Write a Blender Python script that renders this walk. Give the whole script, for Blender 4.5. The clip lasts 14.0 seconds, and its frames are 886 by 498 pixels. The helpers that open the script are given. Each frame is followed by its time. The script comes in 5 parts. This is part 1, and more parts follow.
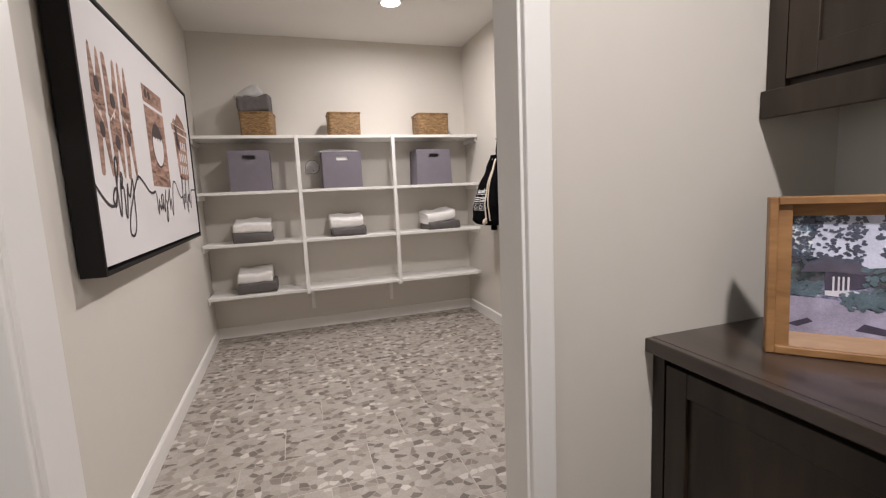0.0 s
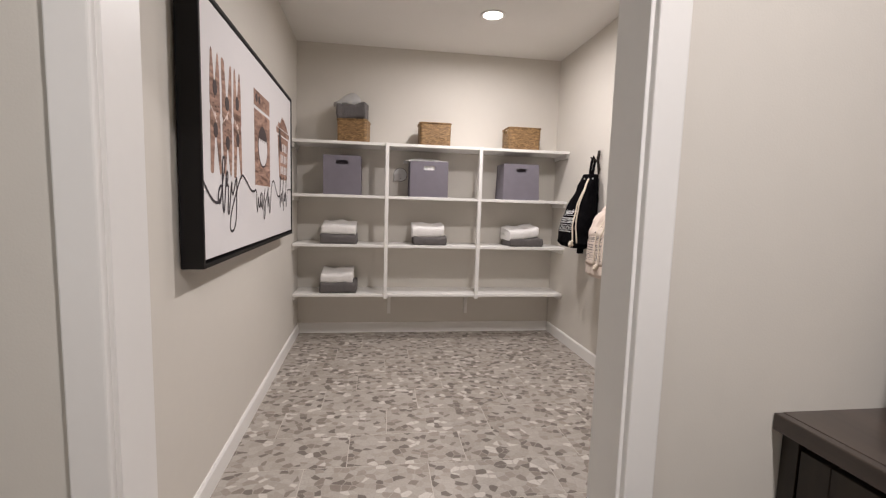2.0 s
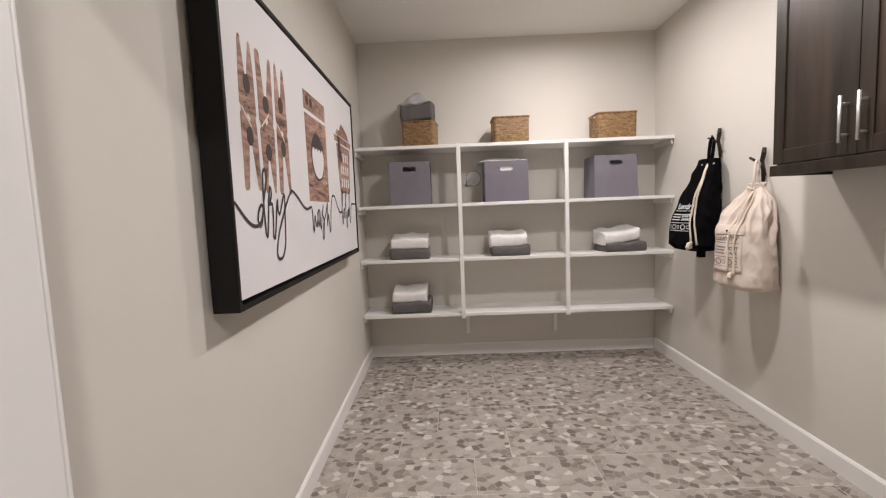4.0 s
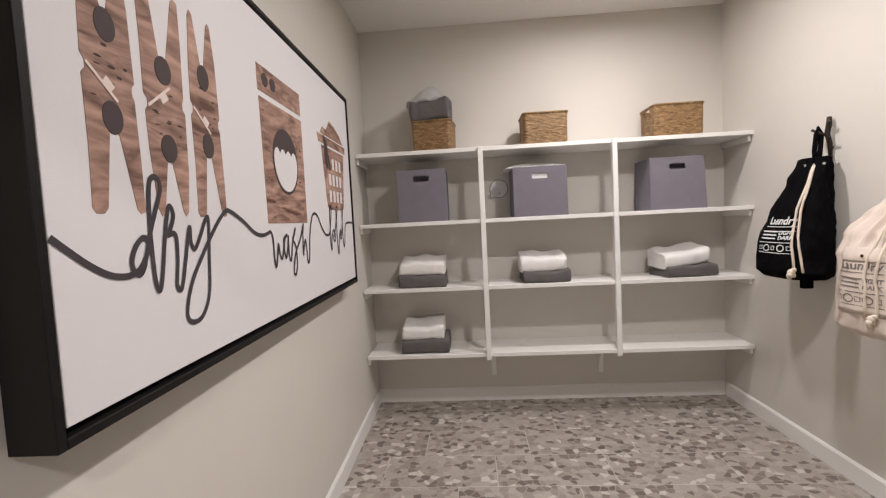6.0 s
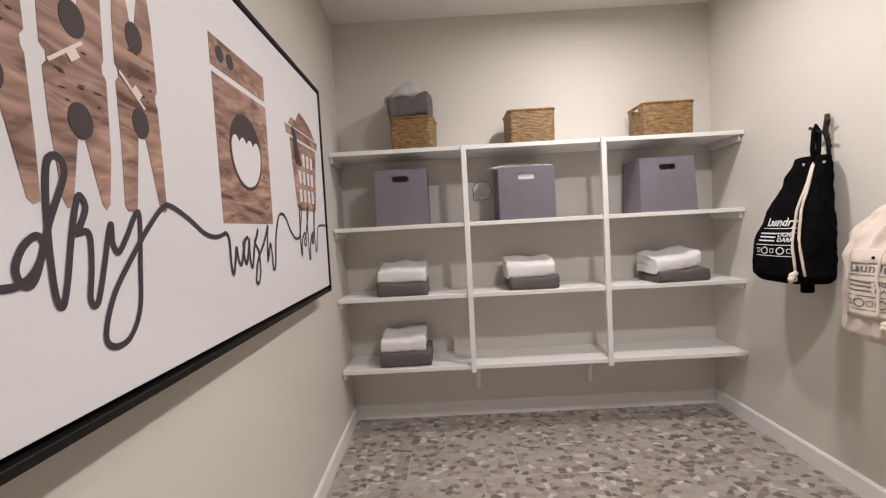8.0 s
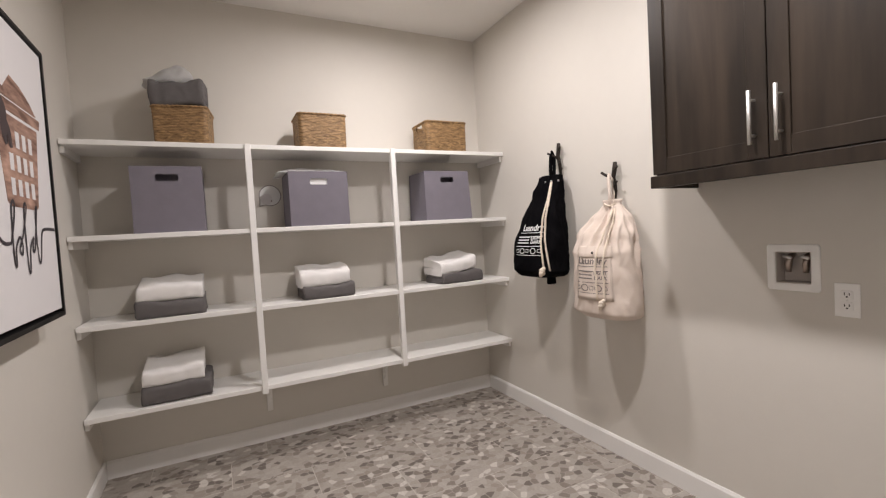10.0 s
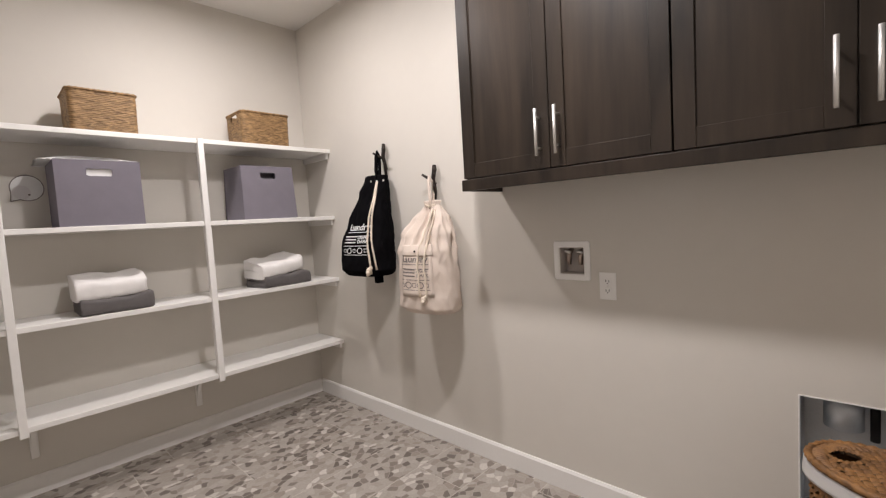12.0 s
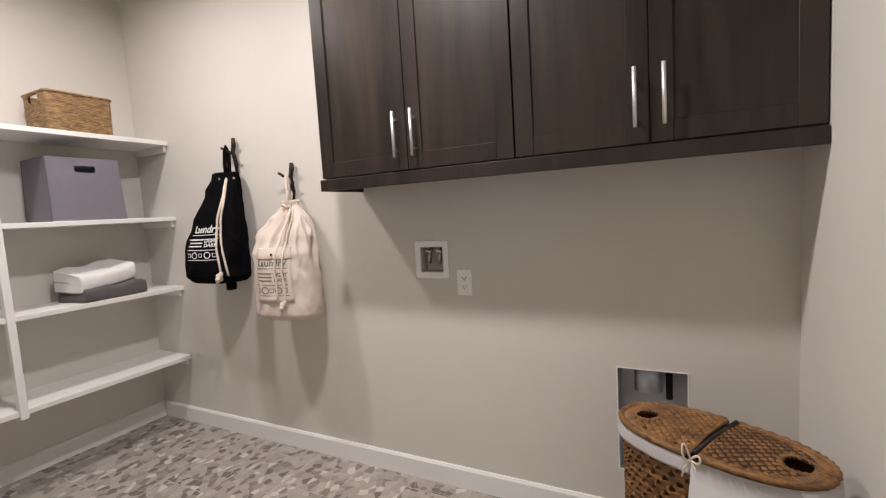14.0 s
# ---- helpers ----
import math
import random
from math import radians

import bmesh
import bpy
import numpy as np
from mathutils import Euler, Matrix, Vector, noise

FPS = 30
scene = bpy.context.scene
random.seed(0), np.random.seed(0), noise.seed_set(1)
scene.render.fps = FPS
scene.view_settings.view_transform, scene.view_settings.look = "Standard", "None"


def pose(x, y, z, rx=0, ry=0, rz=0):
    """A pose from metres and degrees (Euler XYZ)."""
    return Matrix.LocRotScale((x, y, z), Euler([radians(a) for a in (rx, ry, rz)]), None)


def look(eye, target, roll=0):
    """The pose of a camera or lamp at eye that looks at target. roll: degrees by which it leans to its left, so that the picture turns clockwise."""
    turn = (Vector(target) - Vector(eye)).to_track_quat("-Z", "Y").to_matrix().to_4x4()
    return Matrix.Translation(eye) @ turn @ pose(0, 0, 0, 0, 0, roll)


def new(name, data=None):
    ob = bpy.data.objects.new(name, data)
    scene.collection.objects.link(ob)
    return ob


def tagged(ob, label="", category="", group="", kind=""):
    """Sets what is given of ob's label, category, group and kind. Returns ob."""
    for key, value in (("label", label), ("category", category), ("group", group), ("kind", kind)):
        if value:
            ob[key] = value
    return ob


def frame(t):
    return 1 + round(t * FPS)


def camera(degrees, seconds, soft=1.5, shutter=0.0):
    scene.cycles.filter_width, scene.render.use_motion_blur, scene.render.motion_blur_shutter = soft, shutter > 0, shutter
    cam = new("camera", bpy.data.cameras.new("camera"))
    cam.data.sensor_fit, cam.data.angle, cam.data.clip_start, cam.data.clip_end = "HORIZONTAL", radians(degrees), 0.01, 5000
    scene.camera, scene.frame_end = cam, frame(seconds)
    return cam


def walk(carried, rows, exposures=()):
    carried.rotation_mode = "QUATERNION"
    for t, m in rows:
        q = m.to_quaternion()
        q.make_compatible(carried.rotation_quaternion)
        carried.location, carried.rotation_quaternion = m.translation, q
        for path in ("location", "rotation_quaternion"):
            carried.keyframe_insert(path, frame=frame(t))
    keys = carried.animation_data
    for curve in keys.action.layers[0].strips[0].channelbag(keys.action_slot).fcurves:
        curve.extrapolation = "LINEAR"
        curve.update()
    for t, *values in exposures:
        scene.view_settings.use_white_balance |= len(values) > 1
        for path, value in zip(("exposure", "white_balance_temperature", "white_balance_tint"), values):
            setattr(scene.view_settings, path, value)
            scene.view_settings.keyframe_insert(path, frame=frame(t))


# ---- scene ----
cam = camera(89.8, 14.0, soft=1.25)
PATH = [
    (0, (0.787, -4.484, 1.274), (1.399, -2.597, 1.018), -2.6),
    (0.5, (0.78, -4.436, 1.288), (1.262, -2.511, 1.042), -0.0),
    (1, (0.774, -4.412, 1.302), (1.109, -2.454, 1.07), 1.0),
    (1.5, (0.779, -4.41, 1.308), (1.105, -2.448, 1.095), 1.3),
    (2, (0.778, -4.388, 1.298), (1.061, -2.419, 1.094), 1.7),
    (2.5, (0.757, -4.341, 1.294), (1.038, -2.371, 1.088), -0.6),
    (3, (0.749, -4.261, 1.292), (0.889, -2.276, 1.087), -1.6),
    (3.2, (0.765, -4.203, 1.296), (0.843, -2.276, 1.102), -1.8),
    (5.3, (0.741, -3.461, 1.318), (0.641, -1.413, 1.166), -2.6),
    (5.5, (0.747, -3.405, 1.328), (0.633, -1.413, 1.184), -2.8),
    (6, (0.762, -3.27, 1.344), (0.627, -1.278, 1.222), -2.9),
    (6.5, (0.747, -3.181, 1.331), (0.552, -1.192, 1.234), -3.2),
    (7, (0.733, -3.128, 1.34), (0.519, -1.142, 1.244), -3.4),
    (9.3, (0.685, -3.045, 1.278), (1.232, -1.148, 1.205), -2.7),
    (9.5, (0.679, -3.038, 1.273), (1.329, -1.148, 1.204), -2.8),
    (10, (0.675, -3.041, 1.277), (1.561, -1.249, 1.194), -3.3),
    (10.5, (0.696, -3.056, 1.278), (1.75, -1.358, 1.183), -3.5),
    (11, (0.713, -3.065, 1.275), (1.889, -1.451, 1.171), -3.5),
    (11.5, (0.734, -3.074, 1.282), (2.047, -1.57, 1.163), -3.7),
    (12, (0.75, -3.076, 1.283), (2.199, -1.704, 1.148), -3.4),
    (12.5, (0.761, -3.083, 1.283), (2.312, -1.829, 1.138), -3.2),
    (13, (0.766, -3.095, 1.284), (2.395, -1.944, 1.127), -3.3),
    (13.5, (0.771, -3.101, 1.28), (2.476, -2.068, 1.119), -3.3),
    (14, (0.769, -3.106, 1.288), (2.548, -2.208, 1.114), -3.5),
]
walk(cam, [(t, look(eye, aim, roll)) for t, eye, aim, roll in PATH])

# ---- light ----
H = 2.74            # ceiling
WR = 2.54           # wall on the hook side
YF, YO = -3.490, -3.60   # door wall, its two faces
SLANT = 1.26        # the picture wall runs a little out of square


def world():
    w = bpy.data.worlds.new("world")
    w.use_nodes = True
    scene.world = w
    bg = w.node_tree.nodes["Background"]
    bg.inputs[0].default_value, bg.inputs[1].default_value = (0.5, 0.5, 0.52, 1), 0.02


world()


def can_lamp(x, y, watts, colour=(1.0, 0.934, 0.932)):
    d = bpy.data.lights.new("can_lamp", "AREA")
    d.shape, d.size, d.energy, d.color = "DISK", 0.13, watts, colour
    d.spread = radians(174)
    new("can_lamp", d).matrix_world = pose(x, y, H - 0.012)


CANS = ((1.61, -0.91, 18.5), (1.62, -2.18, 31), (1.31, -4.675, 37))
for cx, cy, watts in CANS:
    can_lamp(cx, cy, watts)
scene.view_settings.exposure = 0.0
WIN = (-5.75, -4.35, 0.95, 2.15)     # hall window in the wall at HX0: y, y, z, z


def window_light():
    """Daylight in the opening of the hall window."""
    d = bpy.data.lights.new("window_light", "AREA")
    d.shape, d.size, d.size_y, d.energy, d.color = "RECTANGLE", WIN[3] - WIN[2] - 0.1, WIN[1] - WIN[0] - 0.1, 8, (0.88, 0.95, 1.0)
    new("window_light", d).matrix_world = look((-1.36, (WIN[0] + WIN[1]) / 2, (WIN[2] + WIN[3]) / 2), (2.0, (WIN[0] + WIN[1]) / 2, (WIN[2] + WIN[3]) / 2))


window_light()


# ---- materials ----
def material(name, colour, rough=0.6, metal=0.0, vary=0.06, scale=3.0, bump=0.0, bump_scale=60.0, coat=0.0, shine=0.5):
    """A plain surface with broad and fine variation and a fine relief."""
    m = bpy.data.materials.new(name)
    m.use_nodes = True
    n, l = m.node_tree.nodes, m.node_tree.links
    b = n["Principled BSDF"]
    b.inputs["Roughness"].default_value, b.inputs["Metallic"].default_value = rough, metal
    b.inputs["Coat Weight"].default_value, b.inputs["Specular IOR Level"].default_value = coat, shine
    co = n.new("ShaderNodeTexCoord")
    broad, fine = n.new("ShaderNodeTexNoise"), n.new("ShaderNodeTexNoise")
    broad.inputs["Scale"].default_value, fine.inputs["Scale"].default_value = scale, scale * 14
    broad.inputs["Detail"].default_value = fine.inputs["Detail"].default_value = 4
    mix = n.new("ShaderNodeMath"); mix.operation = "MULTIPLY_ADD"
    l.new(co.outputs["Object"], broad.inputs["Vector"]); l.new(co.outputs["Object"], fine.inputs["Vector"])
    l.new(fine.outputs["Fac"], mix.inputs[0]); mix.inputs[1].default_value = 0.5
    l.new(broad.outputs["Fac"], mix.inputs[2])
    ramp = n.new("ShaderNodeMapRange")
    l.new(mix.outputs[0], ramp.inputs["Value"])
    ramp.inputs["From Min"].default_value, ramp.inputs["From Max"].default_value = 0.35, 1.15
    ramp.inputs["To Min"].default_value, ramp.inputs["To Max"].default_value = 1 - vary, 1 + vary
    hsv = n.new("ShaderNodeHueSaturation")
    hsv.inputs["Color"].default_value = (*colour, 1)
    l.new(ramp.outputs["Result"], hsv.inputs["Value"])
    l.new(hsv.outputs["Color"], b.inputs["Base Color"])
    if bump:
        t = n.new("ShaderNodeTexNoise"); t.inputs["Scale"].default_value = bump_scale; t.inputs["Detail"].default_value = 3
        l.new(co.outputs["Object"], t.inputs["Vector"])
        bp = n.new("ShaderNodeBump"); bp.inputs["Strength"].default_value = bump; bp.inputs["Distance"].default_value = 0.002
        l.new(t.outputs["Fac"], bp.inputs["Height"]); l.new(bp.outputs["Normal"], b.inputs["Normal"])
    return m


def wood(name, dark, light, grain=(1.5, 1.5, 18), rough=0.45, turn=(0, 0, 0), bump=0.15, coat=0.0, shine=0.5, swirl=0.8):
    """Wood with long grain along the axis with the smallest scale."""
    m = bpy.data.materials.new(name)
    m.use_nodes = True
    n, l = m.node_tree.nodes, m.node_tree.links
    b = n["Principled BSDF"]
    b.inputs["Roughness"].default_value = rough
    b.inputs["Coat Weight"].default_value, b.inputs["Specular IOR Level"].default_value = coat, shine
    co, mp = n.new("ShaderNodeTexCoord"), n.new("ShaderNodeMapping")
    mp.inputs["Scale"].default_value, mp.inputs["Rotation"].default_value = grain, turn
    l.new(co.outputs["Object"], mp.inputs["Vector"])
    a, c = n.new("ShaderNodeTexNoise"), n.new("ShaderNodeTexNoise")
    a.inputs["Scale"].default_value, a.inputs["Detail"].default_value, a.inputs["Distortion"].default_value = 1.0, 8, swirl
    c.inputs["Scale"].default_value, c.inputs["Detail"].default_value = 6.0, 6
    l.new(mp.outputs["Vector"], a.inputs["Vector"]); l.new(mp.outputs["Vector"], c.inputs["Vector"])
    add = n.new("ShaderNodeMath"); add.operation = "MULTIPLY_ADD"; add.inputs[1].default_value = 0.35
    l.new(c.outputs["Fac"], add.inputs[0]); l.new(a.outputs["Fac"], add.inputs[2])
    ramp = n.new("ShaderNodeValToRGB")
    ramp.color_ramp.elements[0].position, ramp.color_ramp.elements[0].color = 0.45, (*dark, 1)
    ramp.color_ramp.elements[1].position, ramp.color_ramp.elements[1].color = 0.9, (*light, 1)
    l.new(add.outputs[0], ramp.inputs["Fac"]); l.new(ramp.outputs["Color"], b.inputs["Base Color"])
    bp = n.new("ShaderNodeBump"); bp.inputs["Strength"].default_value = bump; bp.inputs["Distance"].default_value = 0.002
    l.new(add.outputs[0], bp.inputs["Height"]); l.new(bp.outputs["Normal"], b.inputs["Normal"])
    return m


M_WALL = material("wall_paint", (0.668, 0.634, 0.578), 0.75, vary=0.025, scale=1.2, bump=0.12, bump_scale=220)
M_CEIL = material("ceiling_paint", (0.82, 0.80, 0.77), 0.85, vary=0.02, bump=0.15, bump_scale=160)
M_TRIM = material("trim_paint", (0.84, 0.825, 0.80), 0.38, vary=0.02, bump=0.05)
M_SHELF = material("shelf_paint", (0.84, 0.825, 0.795), 0.45, vary=0.025, bump=0.08, bump_scale=90)
M_CAB = wood("dark_stained_wood", (0.0085, 0.0058, 0.0038), (0.043, 0.030, 0.0205), (7, 7, 0.7), 0.40, shine=0.4)
M_STEEL = material("brushed_steel", (0.80, 0.79, 0.77), 0.50, 1.0, vary=0.05, scale=20)
M_BLACK = material("black_frame_paint", (0.009, 0.008, 0.008), 0.5, vary=0.1, shine=0.2)
M_CANVAS = material("white_canvas", (0.73, 0.71, 0.715), 0.7, vary=0.015, bump=0.2, bump_scale=500)
M_GROUT = material("grout", (0.54, 0.50, 0.45), 0.85, vary=0.06, scale=20)


def terrazzo():
    """Tile printed with angular stone chips, each tile with its own stretch of the pattern."""
    m = bpy.data.materials.new("terrazzo_tile")
    m.use_nodes = True
    n, l = m.node_tree.nodes, m.node_tree.links
    b = n["Principled BSDF"]
    geo, info = n.new("ShaderNodeTexCoord"), n.new("ShaderNodeObjectInfo")
    shift = n.new("ShaderNodeVectorMath"); shift.operation = "MULTIPLY_ADD"
    comb = n.new("ShaderNodeCombineXYZ")
    l.new(info.outputs["Random"], comb.inputs[0]); l.new(info.outputs["Random"], comb.inputs[1])
    l.new(comb.outputs[0], shift.inputs[0]); shift.inputs[1].default_value = (37, 23, 0)
    l.new(geo.outputs["Object"], shift.inputs[2])
    warp = n.new("ShaderNodeTexNoise"); warp.inputs["Scale"].default_value = 9
    l.new(shift.outputs[0], warp.inputs["Vector"])
    wm = n.new("ShaderNodeVectorMath"); wm.operation = "MULTIPLY_ADD"; wm.inputs[1].default_value = (0.045, 0.045, 0)
    l.new(warp.outputs["Color"], wm.inputs[0]); l.new(shift.outputs[0], wm.inputs[2])
    flat = n.new("ShaderNodeVectorMath"); flat.operation = "MULTIPLY"; flat.inputs[1].default_value = (0.95, 1.08, 0)
    l.new(wm.outputs[0], flat.inputs[0])

    def voro(feature, scale):
        v = n.new("ShaderNodeTexVoronoi")
        v.voronoi_dimensions, v.feature = "2D", feature
        v.inputs["Scale"].default_value, v.inputs["Randomness"].default_value = scale, 1.0
        l.new(flat.outputs[0], v.inputs["Vector"])
        return v
    cell, edge = voro("F1", 27.0), voro("DISTANCE_TO_EDGE", 27.0)
    sep = n.new("ShaderNodeSeparateColor")
    l.new(cell.outputs["Color"], sep.inputs[0])
    chips = n.new("ShaderNodeValToRGB")
    chips.color_ramp.interpolation = "CONSTANT"
    steps = ((0.0, (0.405, 0.366, 0.326)), (0.22, (0.370, 0.330, 0.290)), (0.42, (0.315, 0.274, 0.236)), (0.54, (0.430, 0.395, 0.356)),
             (0.68, (0.235, 0.200, 0.171)), (0.80, (0.165, 0.140, 0.120)), (0.92, (0.58, 0.545, 0.50)))
    el = chips.color_ramp.elements
    el[0].position, el[0].color = steps[0][0], (*steps[0][1], 1)
    el[1].position, el[1].color = steps[1][0], (*steps[1][1], 1)
    for p, c in steps[2:]:
        e = el.new(p)
        e.color = (*c, 1)
    l.new(sep.outputs[0], chips.inputs["Fac"])
    near = n.new("ShaderNodeMapRange")
    near.inputs["From Min"].default_value, near.inputs["From Max"].default_value = 0.01, 0.075
    l.new(edge.outputs["Distance"], near.inputs["Value"])
    base = n.new("ShaderNodeMix"); base.data_type = "RGBA"
    base.inputs["A"].default_value = (0.395, 0.36, 0.322, 1)
    l.new(near.outputs["Result"], base.inputs["Factor"]); l.new(chips.outputs["Color"], base.inputs["B"])
    speck = n.new("ShaderNodeTexNoise"); speck.inputs["Scale"].default_value = 90; speck.inputs["Detail"].default_value = 5
    l.new(shift.outputs[0], speck.inputs["Vector"])
    hsv = n.new("ShaderNodeHueSaturation")
    mr = n.new("ShaderNodeMapRange"); mr.inputs["To Min"].default_value, mr.inputs["To Max"].default_value = 0.80, 1.20
    l.new(speck.outputs["Fac"], mr.inputs["Value"]); l.new(mr.outputs["Result"], hsv.inputs["Value"])
    l.new(base.outputs["Result"], hsv.inputs["Color"]); l.new(hsv.outputs["Color"], b.inputs["Base Color"])
    b.inputs["Roughness"].default_value = 0.5
    bp = n.new("ShaderNodeBump"); bp.inputs["Strength"].default_value = 0.12; bp.inputs["Distance"].default_value = 0.001
    l.new(speck.outputs["Fac"], bp.inputs["Height"]); l.new(bp.outputs["Normal"], b.inputs["Normal"])
    return m


M_TILE = terrazzo()


# ---- building helpers ----
def box(x0, x1, y0, y1, z0, z1, bevel=0.0, seg=1, bm=None):
    """A box, bevelled, alone or added to bm."""
    t = bmesh.new()
    bmesh.ops.create_cube(t, size=1)
    for v in t.verts:
        v.co = Vector(((x0, x1)[v.co.x > 0], (y0, y1)[v.co.y > 0], (z0, z1)[v.co.z > 0]))
    if bevel:
        bmesh.ops.bevel(t, geom=t.edges[:], offset=bevel, segments=seg, profile=0.5, affect="EDGES")
    return merge(bm, t) if bm else t


def merge(bm, t, m=None):
    """Adds the bmesh t to bm, moved by m."""
    if m is not None:
        bmesh.ops.transform(t, matrix=m, verts=t.verts)
    me = bpy.data.meshes.new("tmp")
    t.to_mesh(me)
    t.free()
    bm.from_mesh(me)
    bpy.data.meshes.remove(me)
    return bm


def mesh_of(name, bm, mat, smooth=False):
    me = bpy.data.meshes.new(name)
    bmesh.ops.recalc_face_normals(bm, faces=bm.faces)
    if smooth:
        for f in bm.faces:
            f.smooth = True
    bm.to_mesh(me)
    bm.free()
    me.materials.append(mat)
    return me


def part(name, bm, mat, parent, label="", smooth=False):
    ob = new(name, mesh_of(name, bm, mat, smooth))
    ob.parent = parent
    return tagged(ob, label)


def thing(name, label, category, m=None, group="", kind=""):
    """An empty that carries a thing's parts."""
    ob = new(name)
    ob.empty_display_size = 0.05
    if m is not None:
        ob.matrix_world = m
    return tagged(ob, label, category, group, kind)


def solid(name, bm, mat, label, category, kind="", m=None, smooth=False, group=""):
    """A thing that is one mesh."""
    ob = new(name, mesh_of(name, bm, mat, smooth))
    if m is not None:
        ob.matrix_world = m
    return tagged(ob, label, category, group, kind)


def tube(points, r, sides=8, bm=None, taper=None, closed=False):
    """A round rod swept along points."""
    t = bmesh.new()
    pts = [Vector(p) for p in points]
    rings = []
    up = Vector((0.13, 0.29, 0.95))
    for i, p in enumerate(pts):
        d = (pts[min(i + 1, len(pts) - 1)] - pts[max(i - 1, 0)]).normalized()
        a = d.cross(up)
        if a.length < 1e-3:
            a = d.cross(Vector((1, 0, 0)))
        a.normalize()
        b = d.cross(a)
        rr = r * (taper[i] if taper else 1)
        rings.append([t.verts.new(p + rr * (math.cos(k * math.tau / sides) * a + math.sin(k * math.tau / sides) * b)) for k in range(sides)])
    for u, v in zip(rings, rings[1:]):
        for k in range(sides):
            t.faces.new((u[k], u[(k + 1) % sides], v[(k + 1) % sides], v[k]))
    t.faces.new(rings[0][::-1]), t.faces.new(rings[-1])
    return merge(bm, t) if bm else t


def prism(outline, depth, m=None, bm=None, bevel=0.0):
    """A flat outline in x, y given depth along z."""
    t = bmesh.new()
    f = t.faces.new([t.verts.new((x, y, 0)) for x, y in outline])
    f.normal_update()
    r = bmesh.ops.extrude_face_region(t, geom=[f])
    for v in r["geom"]:
        if isinstance(v, bmesh.types.BMVert):
            v.co.z += depth
    bmesh.ops.recalc_face_normals(t, faces=t.faces)
    if bevel:
        bmesh.ops.bevel(t, geom=t.edges[:], offset=bevel, segments=2, affect="EDGES")
    if m is not None:
        bmesh.ops.transform(t, matrix=m, verts=t.verts)
    return merge(bm, t) if bm else t


LEFT = pose(0, 0, 0, 0, 0, SLANT)     # frame of the picture wall: x out of the wall, y along it
# ---- setting ----
DX0, DX1, DH = 0.348, 1.258, 2.08      # door opening between the jambs
VENT = (-3.168, -2.93, 0.24, 0.646)   # dryer vent recess: y, y, z, z
WBOX = (-2.210, -2.095, 1.009, 1.126)  # washer valve recess
HX0, HX1, HY = -1.35, 2.28, -6.4      # hall


def bevelled_board(length, height, thick):
    """A baseboard along y with an eased top edge, standing at x = 0."""
    return prism([(0, 0), (thick, 0), (thick, height - 0.012), (thick * 0.45, height), (0, height)], length,
                 Matrix(((1, 0, 0, 0), (0, 0, 1, 0), (0, 1, 0, 0), (0, 0, 0, 1))))


def wall_with_holes(x0, x1, y0, y1, holes):
    """A wall in the y, z plane with rectangular holes given as y, y, z, z, listed from low to high."""
    bm = bmesh.new()
    z = -0.1
    for a, b, c, d in holes:
        box(x0, x1, y0, y1, z, c, bm=bm)
        box(x0, x1, y0, a, c, d, bm=bm)
        box(x0, x1, b, y1, c, d, bm=bm)
        z = d
    return box(x0, x1, y0, y1, z, H + 0.1, bm=bm)


